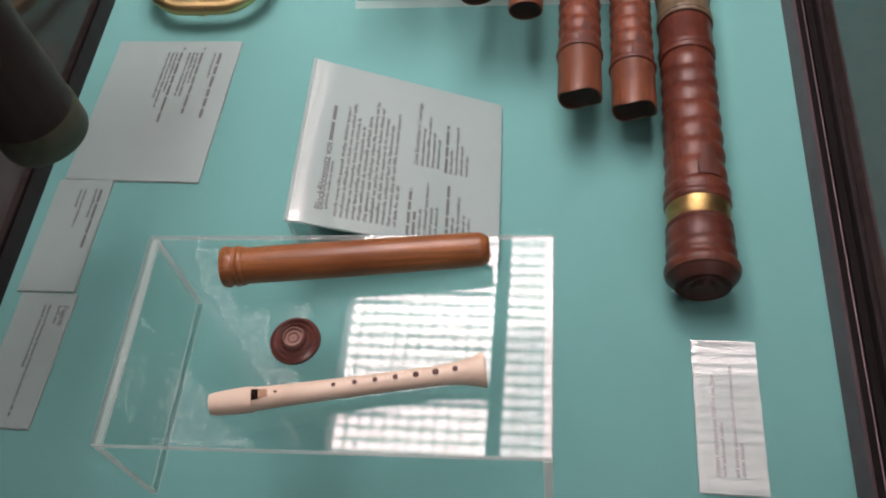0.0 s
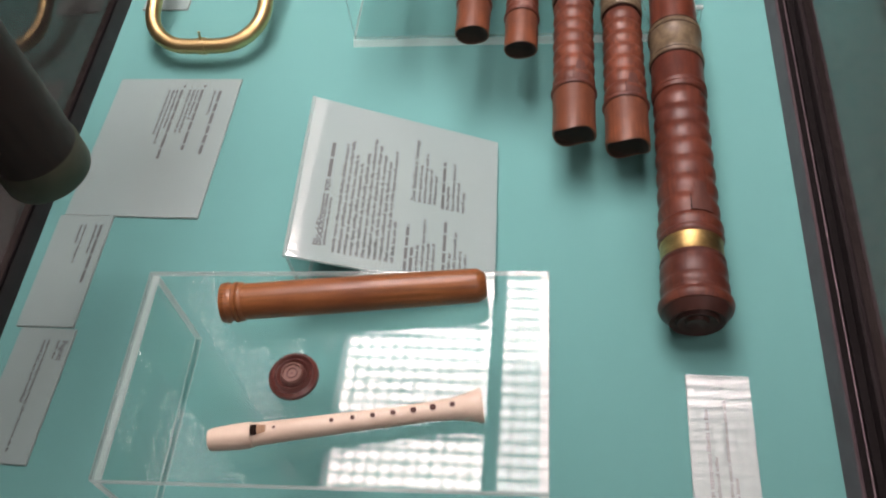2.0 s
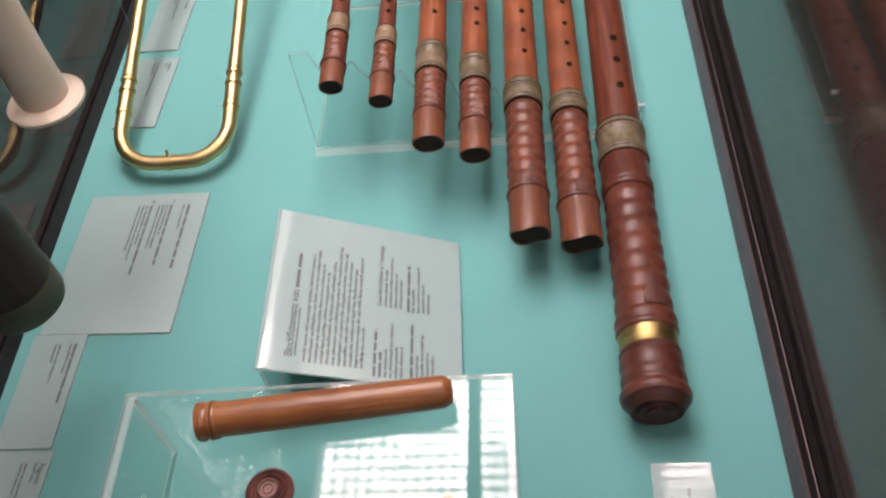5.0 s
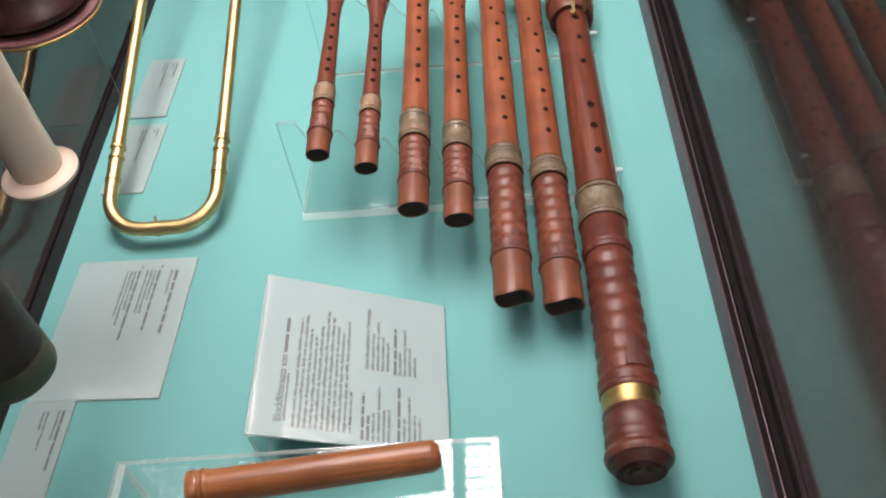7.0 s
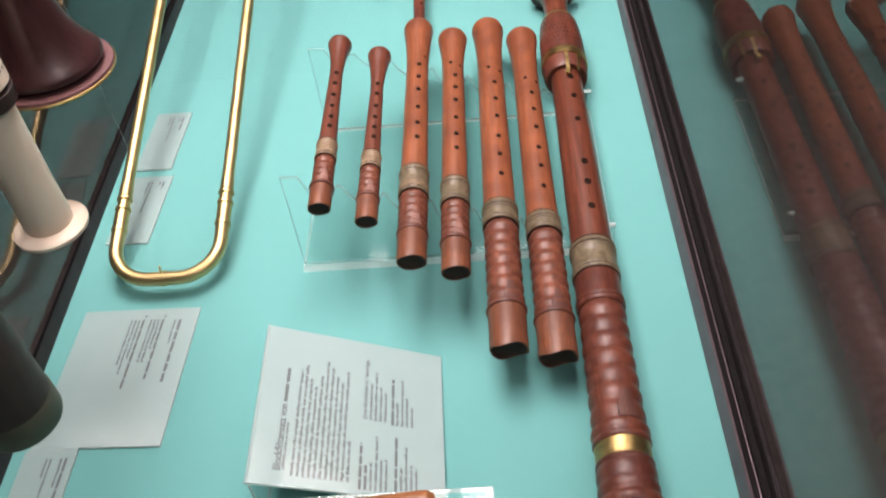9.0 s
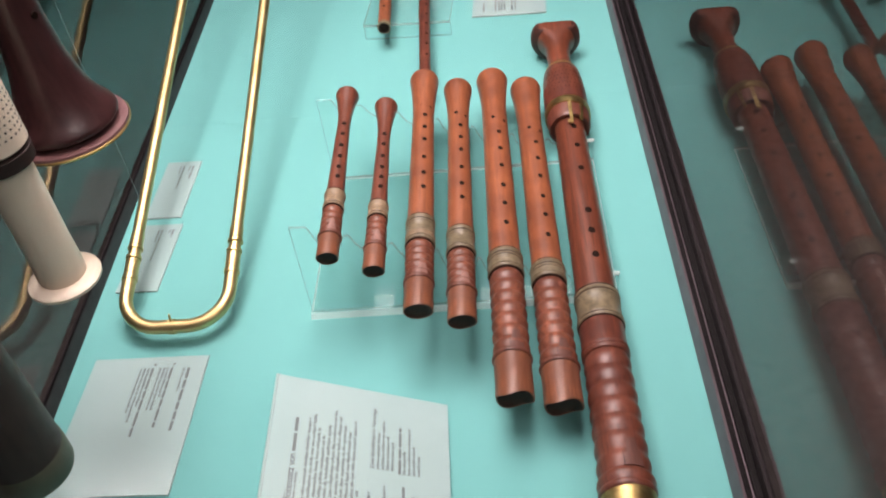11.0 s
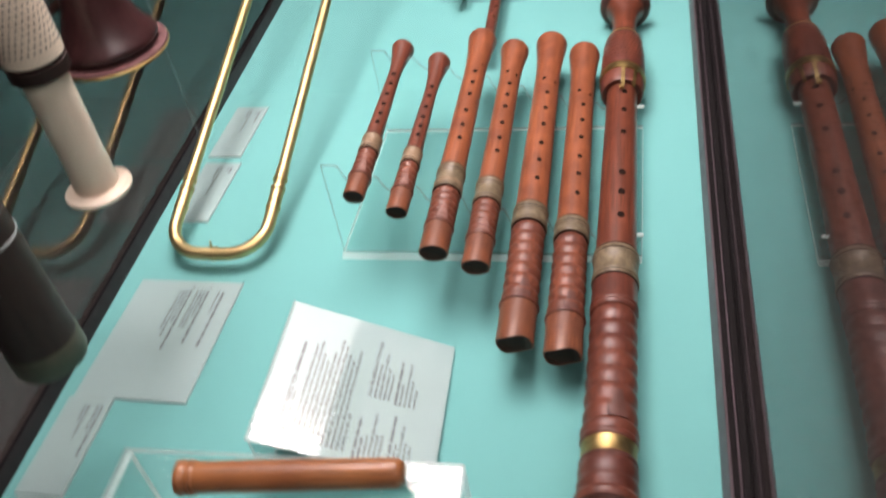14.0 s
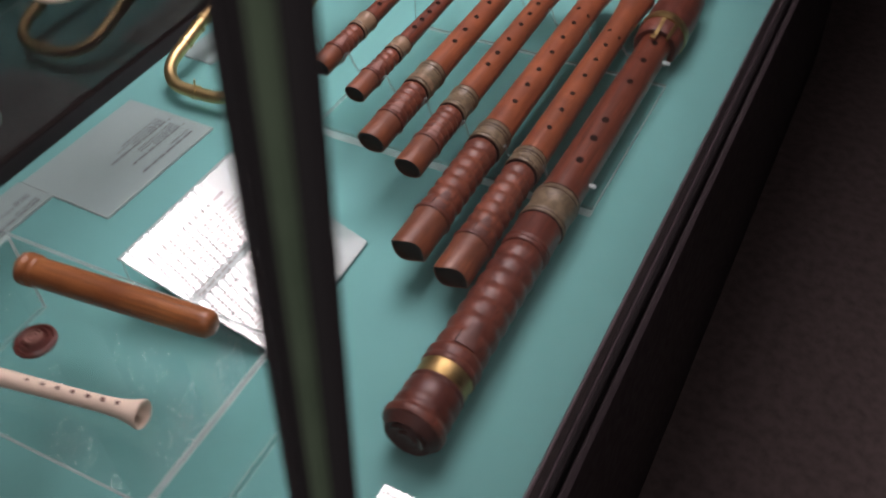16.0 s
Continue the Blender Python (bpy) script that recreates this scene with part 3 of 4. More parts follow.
def recorder(d, words):
    """A ribbed baroque recorder lying along the case, mouth end near."""
    near, bead, (g0, g1), nar, top = d["near"], d["bead"], d["ring"], d["nar"], d["top"]
    rn, rb, rr, rbody, rnar, rtop = d["r"]
    L = top - near
    yaw = math.degrees(math.atan2(d["x"][0] - d["x"][1], L))
    t = thing("recorder", words, "recorder", "recorder set", pose(d["x"][0], near, d["z"], 0, 0, yaw))
    f = lambda y: y - near
    cap = lathe([(0.007, rn * 0.60), (0.0008, rn * 0.89), (0.0004, rn * 0.985), (0.0014, rn), (f(bead) * 0.5, rn * 0.985), (f(bead) - 0.0042, rn * 1.0), (f(bead) - 0.0036, rn * 0.93)], cut=-0.27 * rn, ripple=0.4 if rn > 0.019 else 0.12)
    part("beak", cap, WOOD_BEAK, t, "worn paler beak")
    cap = lathe([(f(bead) - 0.0036, rn * 0.93), (f(bead) - 0.003, rb * 1.0), (f(bead) - 0.001, rb * 1.035), (f(bead) + 0.0008, rb * 1.0), (f(bead) + 0.0016, rn * 0.96), (f(bead) + 0.0024, rn)]
                + ribs(f(bead) + 0.003, f(g0) - 0.002, rn * 1.0, rr * 1.0, d["bumps"], rn * 0.125) + [(f(g0), rr * 0.95)])
    part("head_joint", cap, WOOD_HEAD, t, "ribbed turned head joint")
    # dark liner paints the shade inside the open bore
    part("mouth_end", lathe([(0.0020, rn * 0.93), (0.0004, rn * 0.90), (0.0024, rn * 0.72), (0.0058, rn * 0.58), (0.0063, rn * 0.1)], cut=-0.27 * rn, ripple=0.4 if rn > 0.019 else 0.12), RECESS_DARK, t, "open mouth end, shade in its dark colour")
    part("window", patch(f(bead) + 0.0022, f(bead) + 0.003 + rn * 1.35, 0.42, 0.14, rn * 0.975, rn * 0.955, 0.0004, around=0.34), WOOD_PATCH if rn > 0.019 else KNOB_PALE, t, "window ramp in its own wood tone")
    if rn > 0.019:
        part("window_slit", patch(f(bead) + 0.0045, f(bead) + 0.0045 + rn * 0.55, 0.018, 0.008, rn * 0.975, rn * 0.95, 0.0008, around=-0.05), HOLE, t, "dark narrow window slit")
    h0, h1 = f(g0), f(g1)
    ring = [(h0 - 0.0015, rr * 0.9), (h0 - 0.001, rr * 1.05), (h0 + 0.0015, rr * 1.07), (h0 + 0.0022, rr * 1.0), (h0 + 0.0030, rr * 0.97), (h0 + 0.0038, rr * 1.02), (h0 + 0.0048, rr * 1.045), (h0 + 0.0060, rr * 1.0), ((h0 + h1) / 2, rr * 0.985)]
    if rn > 0.015:
        ring += [(h1 - 0.0110, rr * 1.0), (h1 - 0.0100, rr * 1.045), (h1 - 0.0086, rr * 1.045), (h1 - 0.0078, rr * 0.97)]
    ring += [(h1 - 0.0050, rr * 1.0), (h1 - 0.0036, rr * 1.06), (h1 - 0.0012, rr * 1.05), (h1, rr * 0.99), (h1 + 0.0012, rr * 0.9)]
    horn = part("horn_ring", lathe(ring), HORN_PALE if L < 0.35 else HORN, t, "grey horn ring with turned ridges")
    ridges = [h0 - 0.0014, h0 + 0.0030, h1 + 0.0006] + ([h1 - 0.0066, h1 - 0.0070 - rr * 0.2] if rn > 0.015 else [])
    for y in ridges:
        part("groove", lathe([(y - 0.0010, rr * 0.93), (y - 0.0009, rr * 1.003), (y + 0.0007, rr * 1.003), (y + 0.0008, rr * 0.93)]), RECESS_DARK, horn, "dark turned groove")
    for y in (f(bead) - 0.0036, f(bead) + 0.0018):
        part("groove", lathe([(y - 0.0008, rn * 0.92), (y - 0.0007, rn * 0.995), (y + 0.0007, rn * 0.995), (y + 0.0008, rn * 0.92)]), RECESS_DARK, t, "dark turned groove")
    if rn > 0.0162:
        part("ring_band", lathe([(h0 + 0.0042, rr * 0.95), (h0 + 0.0046, rr * 1.052), (h0 + 0.0085, rr * 1.03), (h0 + 0.0120, rr * 1.052), (h0 + 0.0124, rr * 0.95)]), HORN_PALE if rn < 0.0165 else HORN, horn, "paler band of the ring")
    body = [(f(g1) - 0.001, rbody)]
    for i in range(1, 13):
        u = i / 12
        body.append((f(g1) + (f(nar) - f(g1)) * u, rbody + (rnar - rbody) * u))
    for i in range(1, 13):
        u = i / 12
        body.append((f(nar) + (f(top) - f(nar) - rtop * 0.5) * u, rnar + (rtop - rnar) * u ** 2.0))
    body += [(f(top) - rtop * 0.35, rtop), (f(top) - rtop * 0.15, rtop * 0.95), (f(top) - 0.001, rtop * 0.84), (f(top), rtop * 0.7), (f(top) - 0.004, rtop * 0.45)]
    part("body_joint", lathe(body), WOOD_RED if L < 0.35 else WOOD, t, "smooth turned body joint")
    for i, y in enumerate(d["holes"]):
        last = i == len(d["holes"]) - 1
        size = 0.0030 + 0.02 * (rn - 0.012)
        part("finger_hole", disc_on(f(y), radius_at(d, y), size * 0.85 if last else size, around=-0.12 if last else 0.28), HOLE, t)
        if last and L > 0.35:
            part("finger_hole", disc_on(f(y) - 0.004, radius_at(d, y), size * 0.75, around=0.85), HOLE, t)
    return t


for d, w in zip(RECS, ("small reddish-brown ribbed recorder on clear acrylic rack", "small dark reddish ribbed recorder on clear acrylic rack",
                       "medium orange-brown ribbed recorder on clear acrylic rack", "medium orange-brown recorder with dark ring on rack",
                       "long orange-brown ribbed recorder on clear acrylic rack", "long slim orange-brown ribbed recorder beside bass recorder")):
    recorder(d, w)

# bass recorder
bass = thing("bass_recorder", "large dark red-brown ribbed bass recorder with brass fittings", "recorder", "recorder set", pose(BASS_X, 0.451, BASS_Z))
b0 = 0.447
def bl(rows):
    return lathe([(y - b0, r) for y, r in rows], 56)
# the end face's shadow is painted in with the darker wood
part("foot_end", bl([(0.4475, 0.004), (0.446, 0.008), (0.449, 0.0095), (0.4465, 0.0155), (0.450, 0.017), (0.4475, 0.0215), (0.4535, 0.0258), (0.4575, 0.0281), (0.4585, 0.0270)]), WOOD_SHADED, bass, "turned end face with rings, shade in its colour")
part("foot", bl([(0.4555, 0.0262), (0.4565, 0.0284), (0.459, 0.0295), (0.4615, 0.0299), (0.4640, 0.0294), (0.4660, 0.0276), (0.4680, 0.0266), (0.4700, 0.0270), (0.4705, 0.0264), (0.4735, 0.0275), (0.4770, 0.0277), (0.4800, 0.0269), (0.4825, 0.0262), (0.4860, 0.0270), (0.4900, 0.0273), (0.4945, 0.0268), (0.4985, 0.0258), (0.5005, 0.0268), (0.5030, 0.0262), (0.504, 0.0245)]), WOOD_DEEP, bass, "moulded dark foot")
part("brass_band", bl([(0.5028, 0.024), (0.5033, 0.0260), (0.505, 0.0256), (0.518, 0.0256), (0.5197, 0.0260), (0.5202, 0.024)]), DULL_BRASS, bass, "old brass band")
part("head_joint", bl([(0.5195, 0.0245), (0.521, 0.0264), (0.5235, 0.0274), (0.526, 0.0268), (0.5275, 0.0258), (0.530, 0.0262), (0.533, 0.0276), (0.5365, 0.0270), (0.539, 0.0256)] + ribs(0.541, 0.684, 0.0260, 0.0245, 7, 0.0021) + [(0.685, 0.0244), (0.688, 0.0256), (0.691, 0.0242), (0.694, 0.0256), (0.698, 0.0243), (0.7285, 0.0244), (0.730, 0.0238)]), WOOD_DEEP, bass, "ribbed turned head joint")
part("window", patch(0.5405 - b0, 0.572 - b0, 0.40, 0.13, 0.0256, 0.0252, 0.0004, around=0.32), WOOD_PATCH, bass, "window ramp in its own wood tone")
part("window_slit", patch(0.5410 - b0, 0.556 - b0, 0.018, 0.008, 0.0260, 0.0256, 0.0008, around=-0.05), HOLE, bass, "dark narrow window slit")
horn = part("horn_ring", bl([(0.728, 0.023), (0.729, 0.0258), (0.732, 0.0262), (0.7335, 0.0244), (0.735, 0.0256), (0.737, 0.0256), (0.739, 0.0246), (0.752, 0.0243), (0.762, 0.0246), (0.7635, 0.0256), (0.766, 0.0256), (0.7675, 0.0244), (0.7695, 0.0260), (0.773, 0.0256), (0.774, 0.023)]), HORN, bass, "grey horn ring with turned ridges")
for y in (0.7280, 0.7335, 0.7675, 0.7745):
    part("groove", bl([(y - 0.0012, 0.0238), (y - 0.0011, 0.0251), (y + 0.0011, 0.0251), (y + 0.0012, 0.0238)]), RECESS_DARK, horn, "dark turned groove")
part("body_joint", bl([(0.773, 0.0228), (0.85, 0.0222), (0.95, 0.0216), (1.05, 0.0208), (1.118, 0.0204)]), WOOD_DARK, bass, "smooth turned body joint")
for i, y in enumerate((0.824, 0.866, 0.903, 0.987, 1.037, 1.080)):
    part("finger_hole", disc_on(y - b0, 0.0224 - (y - 0.824) * 0.006, 0.0043 if i < 3 else 0.0038, around=0.20), HOLE, bass)
part("fontanelle", bl([(1.1020, 0.0206), (1.1000, 0.0270), (1.1040, 0.0292), (1.1300, 0.0305), (1.1520, 0.0308), (1.1800, 0.0308), (1.2150, 0.0292), (1.2360, 0.0268), (1.2420, 0.022)]), WOOD_DEEP, bass, "perforated key barrel")
part("barrel_ring", bl([(1.1260, 0.030), (1.1265, 0.0318), (1.1400, 0.0322), (1.1430, 0.030)]), DULL_BRASS, bass, "brass barrel ring")
part("neck_ring", bl([(1.2350, 0.022), (1.2360, 0.0262), (1.2460, 0.0240), (1.2480, 0.018)]), BRASS, bass, "brass neck ring")
cap = bl([(1.238, 0.0190), (1.262, 0.0176), (1.290, 0.0176), (1.312, 0.0195), (1.328, 0.0230), (1.339, 0.0285), (1.3465, 0.0345), (1.3600, 0.0345), (1.3618, 0.0320), (1.3622, 0.001)])
rim = bl([(1.338, 0.0260), (1.3415, 0.0320), (1.3455, 0.0372), (1.350, 0.0390), (1.358, 0.0390), (1.3620, 0.0370), (1.3632, 0.0340), (1.3635, 0.0010)])
for flare, cut in ((cap, 0.0245), (rim, 0.0232)):
    for v in flare.verts:
        v.co.z = min(v.co.z, cut)
part("bell_cap", cap, WOOD_DARK, bass, "flared turned end with flattened top")
# shaded side of the flare, painted as a dark rim
part("cap_rim", rim, WOOD_SHADED, bass, "rim of the flared end, shade in its colour")
pin = bmesh.new()
for i in range(6):
    for j in range(11):
        y, a = 1.165 + i * 0.011, -0.9 + j * 0.18 + (i % 2) * 0.09
        add(pin, disc_on(y - b0, 0.0309 - max(0, y - 1.18) * 0.046, 0.0008, around=a, lift=0.0004, long=1.0))
part("perforations", pin, HOLE, bass, "tiny dark air holes", kind="stuff")
key = bmesh.new()
for a, y0, y1 in ((0.05, 1.0820, 1.1320), (0.62, 1.0920, 1.1320)):
    add(key, patch(y0 - b0, y1 - b0, 0.075, 0.085, 0.0255, 0.0300, 0.0025, around=a))
add(key, patch(1.1245 - b0, 1.1325 - b0, 0.36, 0.36, 0.0300, 0.0302, 0.0028, around=0.335))
add(key, patch(1.0795 - b0, 1.0855 - b0, 0.12, 0.12, 0.0250, 0.0255, 0.0030, around=0.00))
part("key", key, DULL_BRASS, bass, "forked brass key")


# ---- acrylic rack under the recorders ----
rack = thing("acrylic_rack", "clear acrylic rack with two notched uprights", "stand")
base = box(-0.085, 0.279, 0.806, 1.075, 0.0005, 0.0065, 0.0005)
# near upper edge slanted back so it catches the lamps as a bright line
for v in base.verts:
    if v.co.y < 0.81 and v.co.z > 0.0035:
        v.co.y += 0.005
clear(part("base_plate", base, ACRYLIC, rack, smooth=False), ACRYLIC_BRIGHT)


def upright(y, left_top):
    pts = [(-0.083, 0.0067), (-0.083, left_top)]
    spots = []
    for d in RECS:
        u = (y - d["near"]) / (d["top"] - d["near"])
        spots.append((d["x"][0] + (d["x"][1] - d["x"][0]) * u, d["z"], radius_at(d, y) + 0.0006))
    spots.append((BASS_X, BASS_Z, 0.0256 if y < 1 else 0.0216))
    first = spots[0]
    pts.append((first[0] - first[2] - 0.008, left_top - 0.001))
    for k, (x, z, r) in enumerate(spots):
        for q in range(13):
            a = math.pi + math.pi * q / 12
            pts.append((x + math.cos(a) * r, z + math.sin(a) * r))
        if k + 1 < len(spots):
            xn, zn, rn = spots[k + 1]
            gap = xn - rn - x - r
            pts += [(x + r + gap * 0.14, z + 0.006), (x + r + gap * 0.38, z + 0.006), (x + r + gap * 0.66, zn + (z - zn) * 0.55), (x + r + gap * 0.92, zn + 0.002)]
    pts += [(0.279, BASS_Z + 0.002), (0.279, 0.0067)]
    bm = bmesh.new()
    lo = [bm.verts.new((px, y - 0.002, pz)) for px, pz in pts]
    hi = [bm.verts.new((px, y + 0.002, pz)) for px, pz in pts]
    n = len(pts)
    for k in range(n):
        bm.faces.new((lo[k], lo[(k + 1) % n], hi[(k + 1) % n], hi[k]))
    bm.faces.new(lo)
    bm.faces.new(list(reversed(hi)))
    up = clear(part("notched_upright", bm, ACRYLIC, rack, smooth=False), ACRYLIC_THIN)
    # added pale block that paints the glint at the upright's right end
    part("end_glint", box(0.2705, 0.2800, y - 0.0022, y + 0.0022, BASS_Z + 0.0015, BASS_Z + 0.0048, 0.0006), ACRYLIC_BRIGHT, up, "glint on the upright end", smooth=False)


upright(0.814, 0.141)
upright(1.072, 0.137)

# ---- things on the low table ----
cover = thing("wooden_tube", "honey-brown turned wooden tube with moulded collar on acrylic", "instrument part", m=pose(-0.1005, 0.4085, SZ + 0.0152, 0, 0, 5.9))
part("barrel", lathe([(0.012, 0.0132), (0.05, 0.0134), (0.12, 0.0130), (0.176, 0.0125), (0.1860, 0.0122), (0.1875, 0.0118), (0.1915, 0.0092), (0.1925, 0.0080), (0.1930, 0.001)], axis="X"), WOOD_HONEY, cover)
part("collar", lathe([(0.0, 0.0115), (0.0006, 0.0145), (0.0045, 0.0152), (0.0070, 0.0136), (0.0090, 0.0134), (0.0100, 0.0149), (0.0120, 0.0149), (0.0130, 0.0135), (0.0138, 0.0143), (0.0155, 0.0143), (0.0170, 0.0131)], axis="X"), WOOD_HONEY, cover, "moulded collar")
knob = thing("turned_knob", "dark red turned wooden disc with concentric rings", "instrument part", m=pose(-0.0405, 0.357, SZ))
part("disc", lathe([(0.0, 0.0135), (0.001, 0.0165), (0.003, 0.0180), (0.0055, 0.0176), (0.0074, 0.0150), (0.0050, 0.0134), (0.0082, 0.0112), (0.0058, 0.0094), (0.0096, 0.0078), (0.0106, 0.0068), (0.0076, 0.0050), (0.0100, 0.0036), (0.0078, 0.0020), (0.0094, 0.0006)], axis="Z", segs=52), KNOB, knob)
# highlight along the inner ridge, painted as a paler ring
part("worn_ring", lathe([(0.0090, 0.0080), (0.0098, 0.0079), (0.0109, 0.0070), (0.0109, 0.0066), (0.0092, 0.0061)], axis="Z", segs=52), KNOB_PALE, knob, "pale ring, highlight in its colour")
fife = thing("ivory_flute", "small pale ivory duct flute with seven finger holes", "flute", m=pose(-0.0875, 0.3045, SZ + 0.0112, 0, 0, 10.2))
fl = lambda rows: lathe(rows, 40, axis="X")
part("mouthpiece", fl([(0.0, 0.0040), (0.0006, 0.0068), (0.004, 0.0078), (0.020, 0.0088), (0.0295, 0.0086), (0.030, 0.006)]), IVORY, fife)
part("tube", fl([(0.0295, 0.0060), (0.030, 0.0079), (0.06, 0.0072), (0.11, 0.0066), (0.150, 0.0066), (0.165, 0.0076), (0.175, 0.0094), (0.183, 0.0118), (0.1845, 0.0112), (0.180, 0.007), (0.165, 0.004)]), IVORY, fife)
def on_x(bm):
    """Turns a piece made for a body along y so that it lies on one along x."""
    for v in bm.verts:
        v.co = Vector((v.co.y, -v.co.x, v.co.z))
    return bm
part("window", on_x(patch(0.0300, 0.0345, 0.50, 0.46, 0.0079, 0.0079, 0.0004)), HOLE, fife, "dark mouth window")
part("window_ramp", on_x(patch(0.0345, 0.0405, 0.46, 0.30, 0.0079, 0.0077, 0.0003)), SHADED_IVORY, fife, "window ramp with brown shade in its colour")
part("thumb_mark", on_x(disc_on(0.046, 0.0076, 0.0009)), WOOD_PATCH, fife)
for i, (s, q) in enumerate(((0.0845, 0.0015), (0.0985, 0.0016), (0.112, 0.0017), (0.1255, 0.0018), (0.139, 0.0021), (0.152, 0.0022), (0.165, 0.0019))):
    part("finger_hole", on_x(disc_on(s, 0.0069 if i < 4 else 0.0066 + max(0, i - 4) * 0.0005, q, long=1.0)), WOOD_PATCH, fife)

# ---- trombone slide ----
slide = thing("trombone_slide", "old brass trombone slide with U-shaped bow hanging", "trombone")
A, B = Vector((-0.2450, 0.841, 0.0385)), Vector((-0.2450, 1.819, 0.3222))
ahead = (B - A).normalized()
side = Vector((1, 0, 0)) - ahead * ahead.x
side.normalize()
HALF = 0.0640
def at(s, u):
    return A + ahead * s + side * u
for u in (-HALF, HALF):
    leg = part("slide_tube", tube([at(0.030, u), at(0.95, u)], 0.0074, 24), BRASS, slide, "long brass tube")
    for s0, s1, r in ((0.012, 0.017, 0.0096), (0.022, 0.040, 0.0086), (0.042, 0.046, 0.0096), (0.056, 0.060, 0.0095), (0.062, 0.078, 0.0082)):
        part("ferrule", tube([at(s0, u), at(s1, u)], r, 24), BRASS, leg, "turned brass ferrule")
arc = [at(0.035, -HALF)]
RB = 0.046
for k in range(13):
    a = math.pi + (math.pi / 2) * k / 12
    arc.append(at(RB - 0.055 + math.sin(a) * RB, -HALF + RB + math.cos(a) * RB))
for k in range(13):
    a = 1.5 * math.pi + (math.pi / 2) * k / 12
    arc.append(at(RB - 0.055 + math.sin(a) * RB, HALF - RB + math.cos(a) * RB))
arc.append(at(0.035, HALF))
part("bow", tube(arc, 0.0082, 24), BRASS, slide, "U-shaped brass bow")
part("bow_band", tube([at(-0.055, -0.004), at(-0.055, 0.004)], 0.0092, 24), BRASS, slide, "soldered brass band")
part("pin", tube([at(-0.055, 0.0) + Vector((0, 0, 0.006)), at(-0.053, 0.001) + Vector((0, 0, 0.018))], 0.0013, 8), BRASS, slide, "short brass pin")


def thread(p, q, word="thin clear nylon thread holding up an instrument"):
    t = thing("nylon_thread", word, "thread", "hanging threads")
    part("strand", tube([p, q], 0.0003, 8), THREAD, t)


thread(at(0.12, -HALF), at(0.12, -HALF) + Vector((0.0, 0.0, TOP - 0.04)))


# ---- instruments hanging upright ----
def zl(rows, segs=52):
    return lathe([(z, r) for z, r in rows], segs, axis="Z")


white = thing("ivory_wind_instrument", "pale ivory woodwind with perforated barrel hanging upright", "instrument", m=pose(-0.243, 0.651, 0.236))
part("foot_rim", zl([(0.0005, 0.012), (0.0, 0.030), (0.002, 0.0325), (0.005, 0.0328), (0.0075, 0.0300), (0.009, 0.0215)]), IVORY, white, "flared ivory rim")
part("tube", zl([(0.006, 0.0205), (0.012, 0.0215), (0.05, 0.0205), (0.138, 0.0212)]), IVORY, white)
part("dark_ring", zl([(0.134, 0.0215), (0.135, 0.0270), (0.147, 0.0275), (0.149, 0.0225)]), BLACKWOOD, white, "dark wooden ring")
part("dark_ring", zl([(0.236, 0.0260), (0.237, 0.0285), (0.246, 0.0285), (0.248, 0.0225)]), BLACKWOOD, white, "dark wooden ring")
part("barrel", zl([(0.148, 0.0225), (0.152, 0.0275), (0.20, 0.0278), (0.237, 0.0270), (0.248, 0.0225), (0.252, 0.0245), (0.262, 0.0245), (0.268, 0.019), (0.50, 0.017), (0.505, 0.008)]), IVORY, white, "perforated ivory barrel")
pin = bmesh.new()
for i in range(9):
    for j in range(16):
        a, z = 2 * math.pi * (j + 0.5 * (i % 2)) / 16 * 0.5 - 3.9, 0.164 + i * 0.0058
        b = disc_on(z, 0.0275, 0.0010, around=a, long=1.0)
        for v in b.verts:
            v.co = Vector((v.co.x, v.co.z, v.co.y))
        for v in b.verts:
            v.co = Vector((-v.co.y, v.co.x, v.co.z))
        add(pin, b)
part("perforations", pin, HOLE, white, "small dark air holes", kind="stuff")
thread((-0.243, 0.651, 0.735), (-0.243, 0.651, TOP))

bell = thing("wooden_bell_instrument", "plum-brown woodwind with wide brass-rimmed bell hanging upright", "instrument", m=pose(-0.232, 0.745, 0.334))
part("bell", zl([(0.006, 0.020), (0.0065, 0.0400), (0.0105, 0.0405), (0.0115, 0.0465), (0.0135, 0.0485), (0.0160, 0.0488), (0.0190, 0.0474), (0.024, 0.0436), (0.034, 0.0372), (0.05, 0.0308), (0.075, 0.0252), (0.11, 0.0212), (0.16, 0.0182), (0.22, 0.0168), (0.45, 0.015), (0.455, 0.005)]), PURPLE_WOOD, bell)
part("rim_disc", zl([(0.004, 0.030), (0.003, 0.0540), (0.0045, 0.0556), (0.0068, 0.0548), (0.0080, 0.0400), (0.0070, 0.030)]), PLUM_DISC, bell, "paler plum wooden rim disc")
part("rim", zl([(0.0015, 0.0540), (0.0020, 0.0562), (0.0038, 0.0565), (0.0046, 0.0557), (0.0044, 0.0540)]), DULL_BRASS, bell, "thin brass rim")
b = disc_on(0.118, 0.0222, 0.0030, around=0.4, long=1.0)
for v in b.verts:
    v.co = Vector((v.co.z, -v.co.x, v.co.y))
part("tone_hole", b, HOLE, bell)
thread((-0.232, 0.745, 0.785), (-0.232, 0.745, TOP))

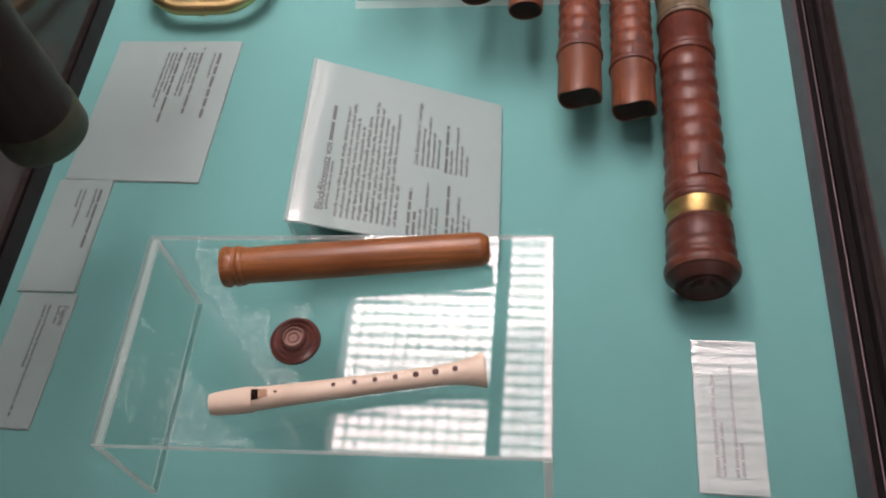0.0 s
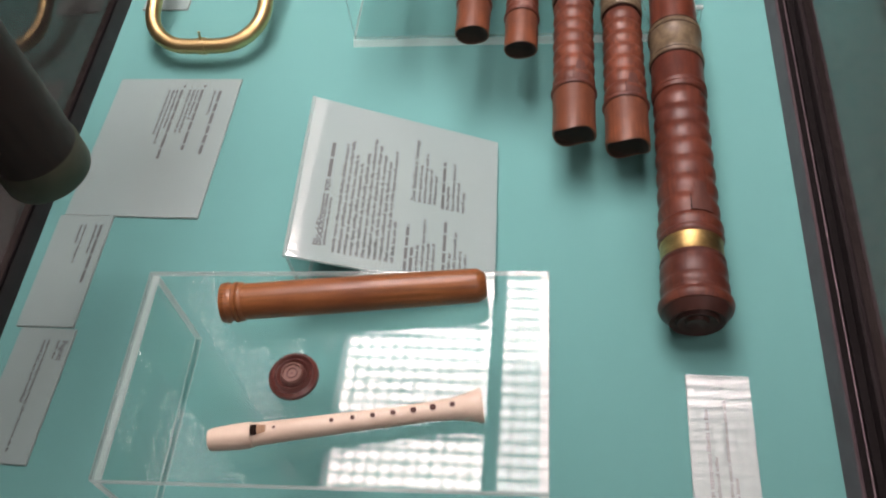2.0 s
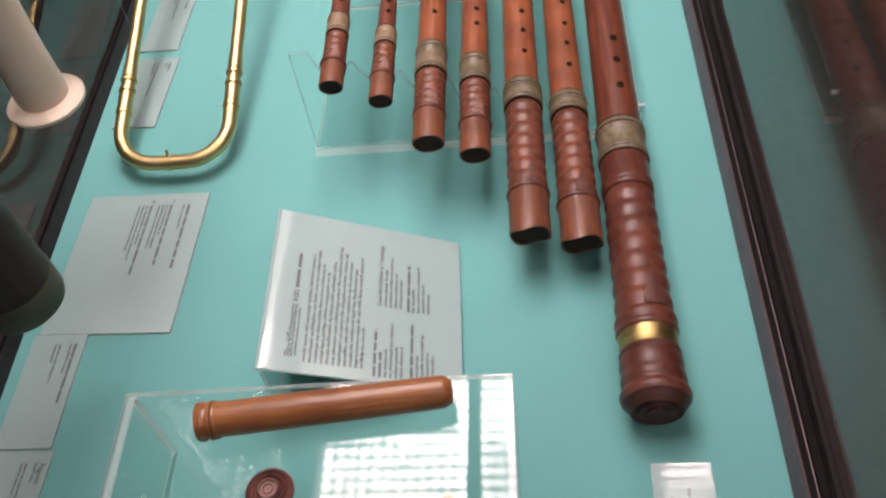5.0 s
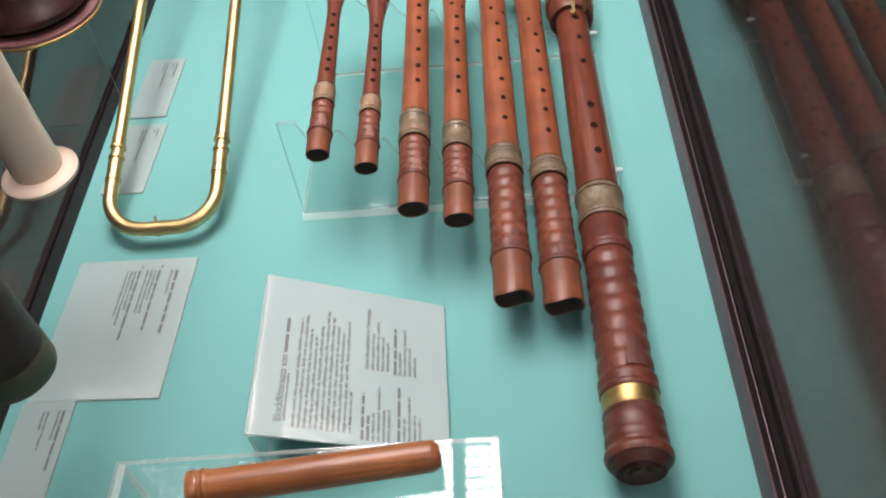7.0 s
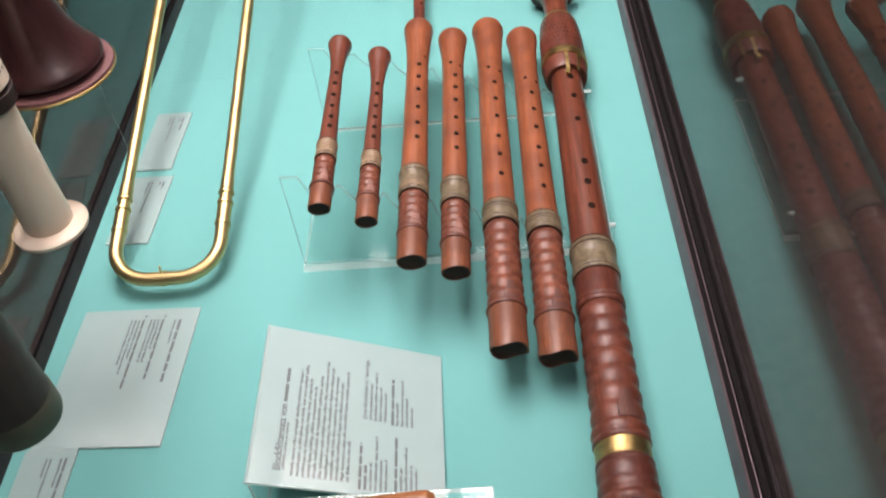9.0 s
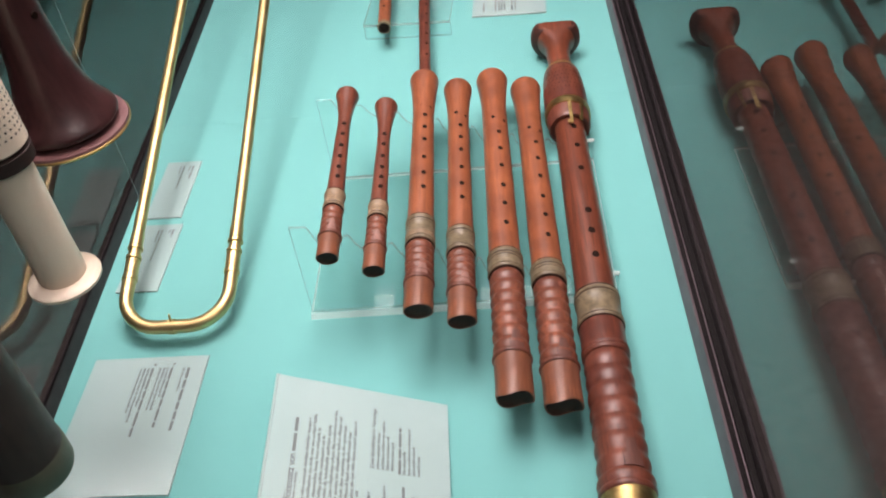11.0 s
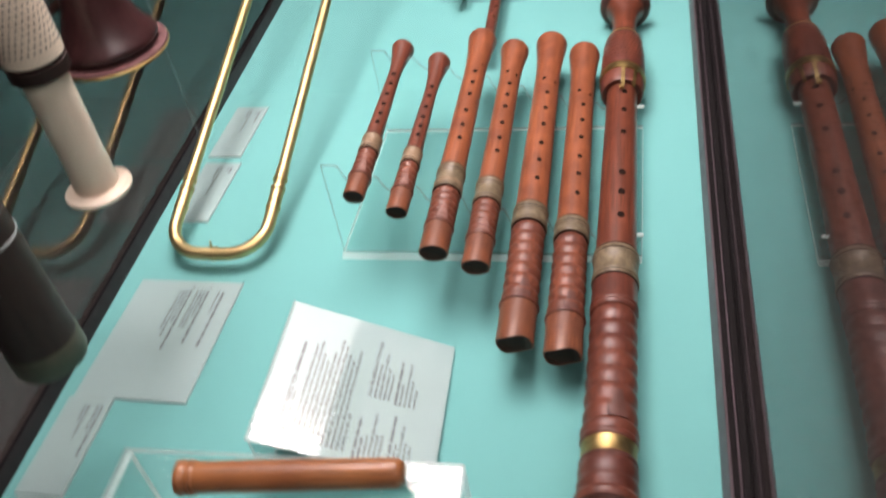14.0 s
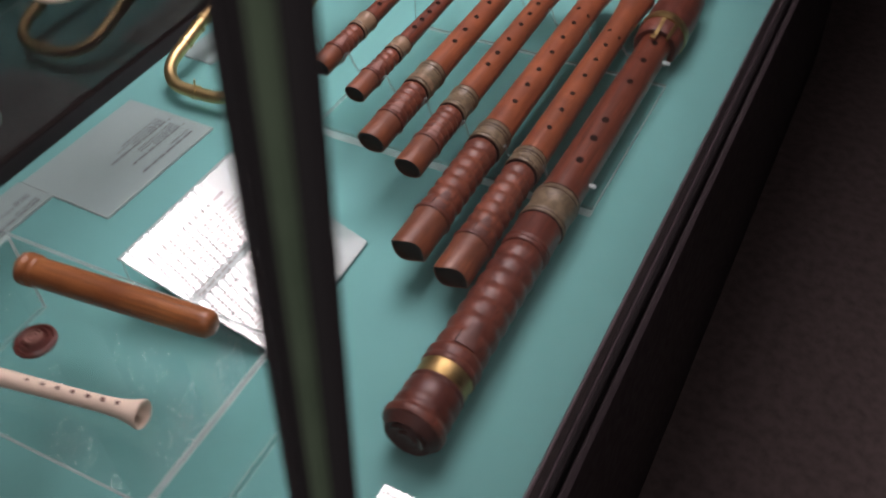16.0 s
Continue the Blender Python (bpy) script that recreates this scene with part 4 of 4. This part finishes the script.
dark = thing("dark_tube_instrument", "black-brown wooden tube with tarnished metal end hanging upright", "instrument", m=pose(-0.247, 0.497, 0.166))
part("body", zl([(0.028, 0.030), (0.0285, 0.0325), (0.10, 0.0318), (0.30, 0.0300), (0.55, 0.028), (0.552, 0.010)]), BLACKWOOD, dark)
part("end_cap", zl([(0.004, 0.018), (0.0, 0.0295), (0.001, 0.0325), (0.004, 0.0335), (0.026, 0.0335), (0.0285, 0.0325)]), GREEN_BRASS, dark, "tarnished greenish metal end band")
part("cord", zl([(0.1435, 0.0316), (0.1438, 0.0322), (0.1448, 0.0322), (0.1451, 0.0316)]), THREAD, dark, "pale cord round the tube")
thread((-0.247, 0.497, 0.715), (-0.247, 0.497, TOP))

# ---- far flutes ----
far = thing("acrylic_shelf", "clear low acrylic shelf under two flutes", "stand", m=pose(0.005, 1.458, 0, 0, 0, -3.5))
clear(part("top_plate", box(-0.075, 0.075, 0.0, 0.42, 0.026, 0.031, 0.0008), ACRYLIC, far, smooth=False), ACRYLIC_THIN)
for y in (0.004, 0.41):
    clear(part("leg", box(-0.075, 0.075, y, y + 0.005, 0.0, 0.0258, 0.0006), ACRYLIC, far, smooth=False), ACRYLIC_THIN)
fl1 = thing("wooden_flute", "slim orange-brown wooden flute with open dark end", "flute", "far flutes", pose(-0.029, 1.425, 0.043, 0, 0, 2.0))
part("tube", lathe([(0.0, 0.0085), (0.0004, 0.0105), (0.05, 0.0105), (0.45, 0.0110), (0.4505, 0.004)]), WOOD, fl1)
part("end_ring", lathe([(-0.0005, 0.0088), (-0.0003, 0.0110), (0.009, 0.0110), (0.0095, 0.0100)]), HORN, fl1, "dark horn end ring")
part("bore", lathe([(-0.0008, 0.0086), (0.0035, 0.0080), (0.004, 0.002)]), HOLE, fl1)
for i in range(3):
    part("finger_hole", disc_on(0.058 + i * 0.024, 0.0106, 0.0024), HOLE, fl1)
fl2 = thing("wooden_flute", "slim dark red-brown wooden flute resting on shelf", "flute", "far flutes", pose(0.045, 1.235, 0.040, 0, 0, 1.9))
part("tube", lathe([(0.0, 0.004), (0.0005, 0.0085), (0.30, 0.0098), (0.302, 0.0118), (0.325, 0.0118), (0.327, 0.0098), (0.62, 0.0100), (0.6205, 0.004)]), WOOD_DEEP, fl2)
for i in range(6):
    part("finger_hole", disc_on(0.085 + i * 0.033, 0.0090 + i * 0.0001, 0.0022, around=0.45), HOLE, fl2)
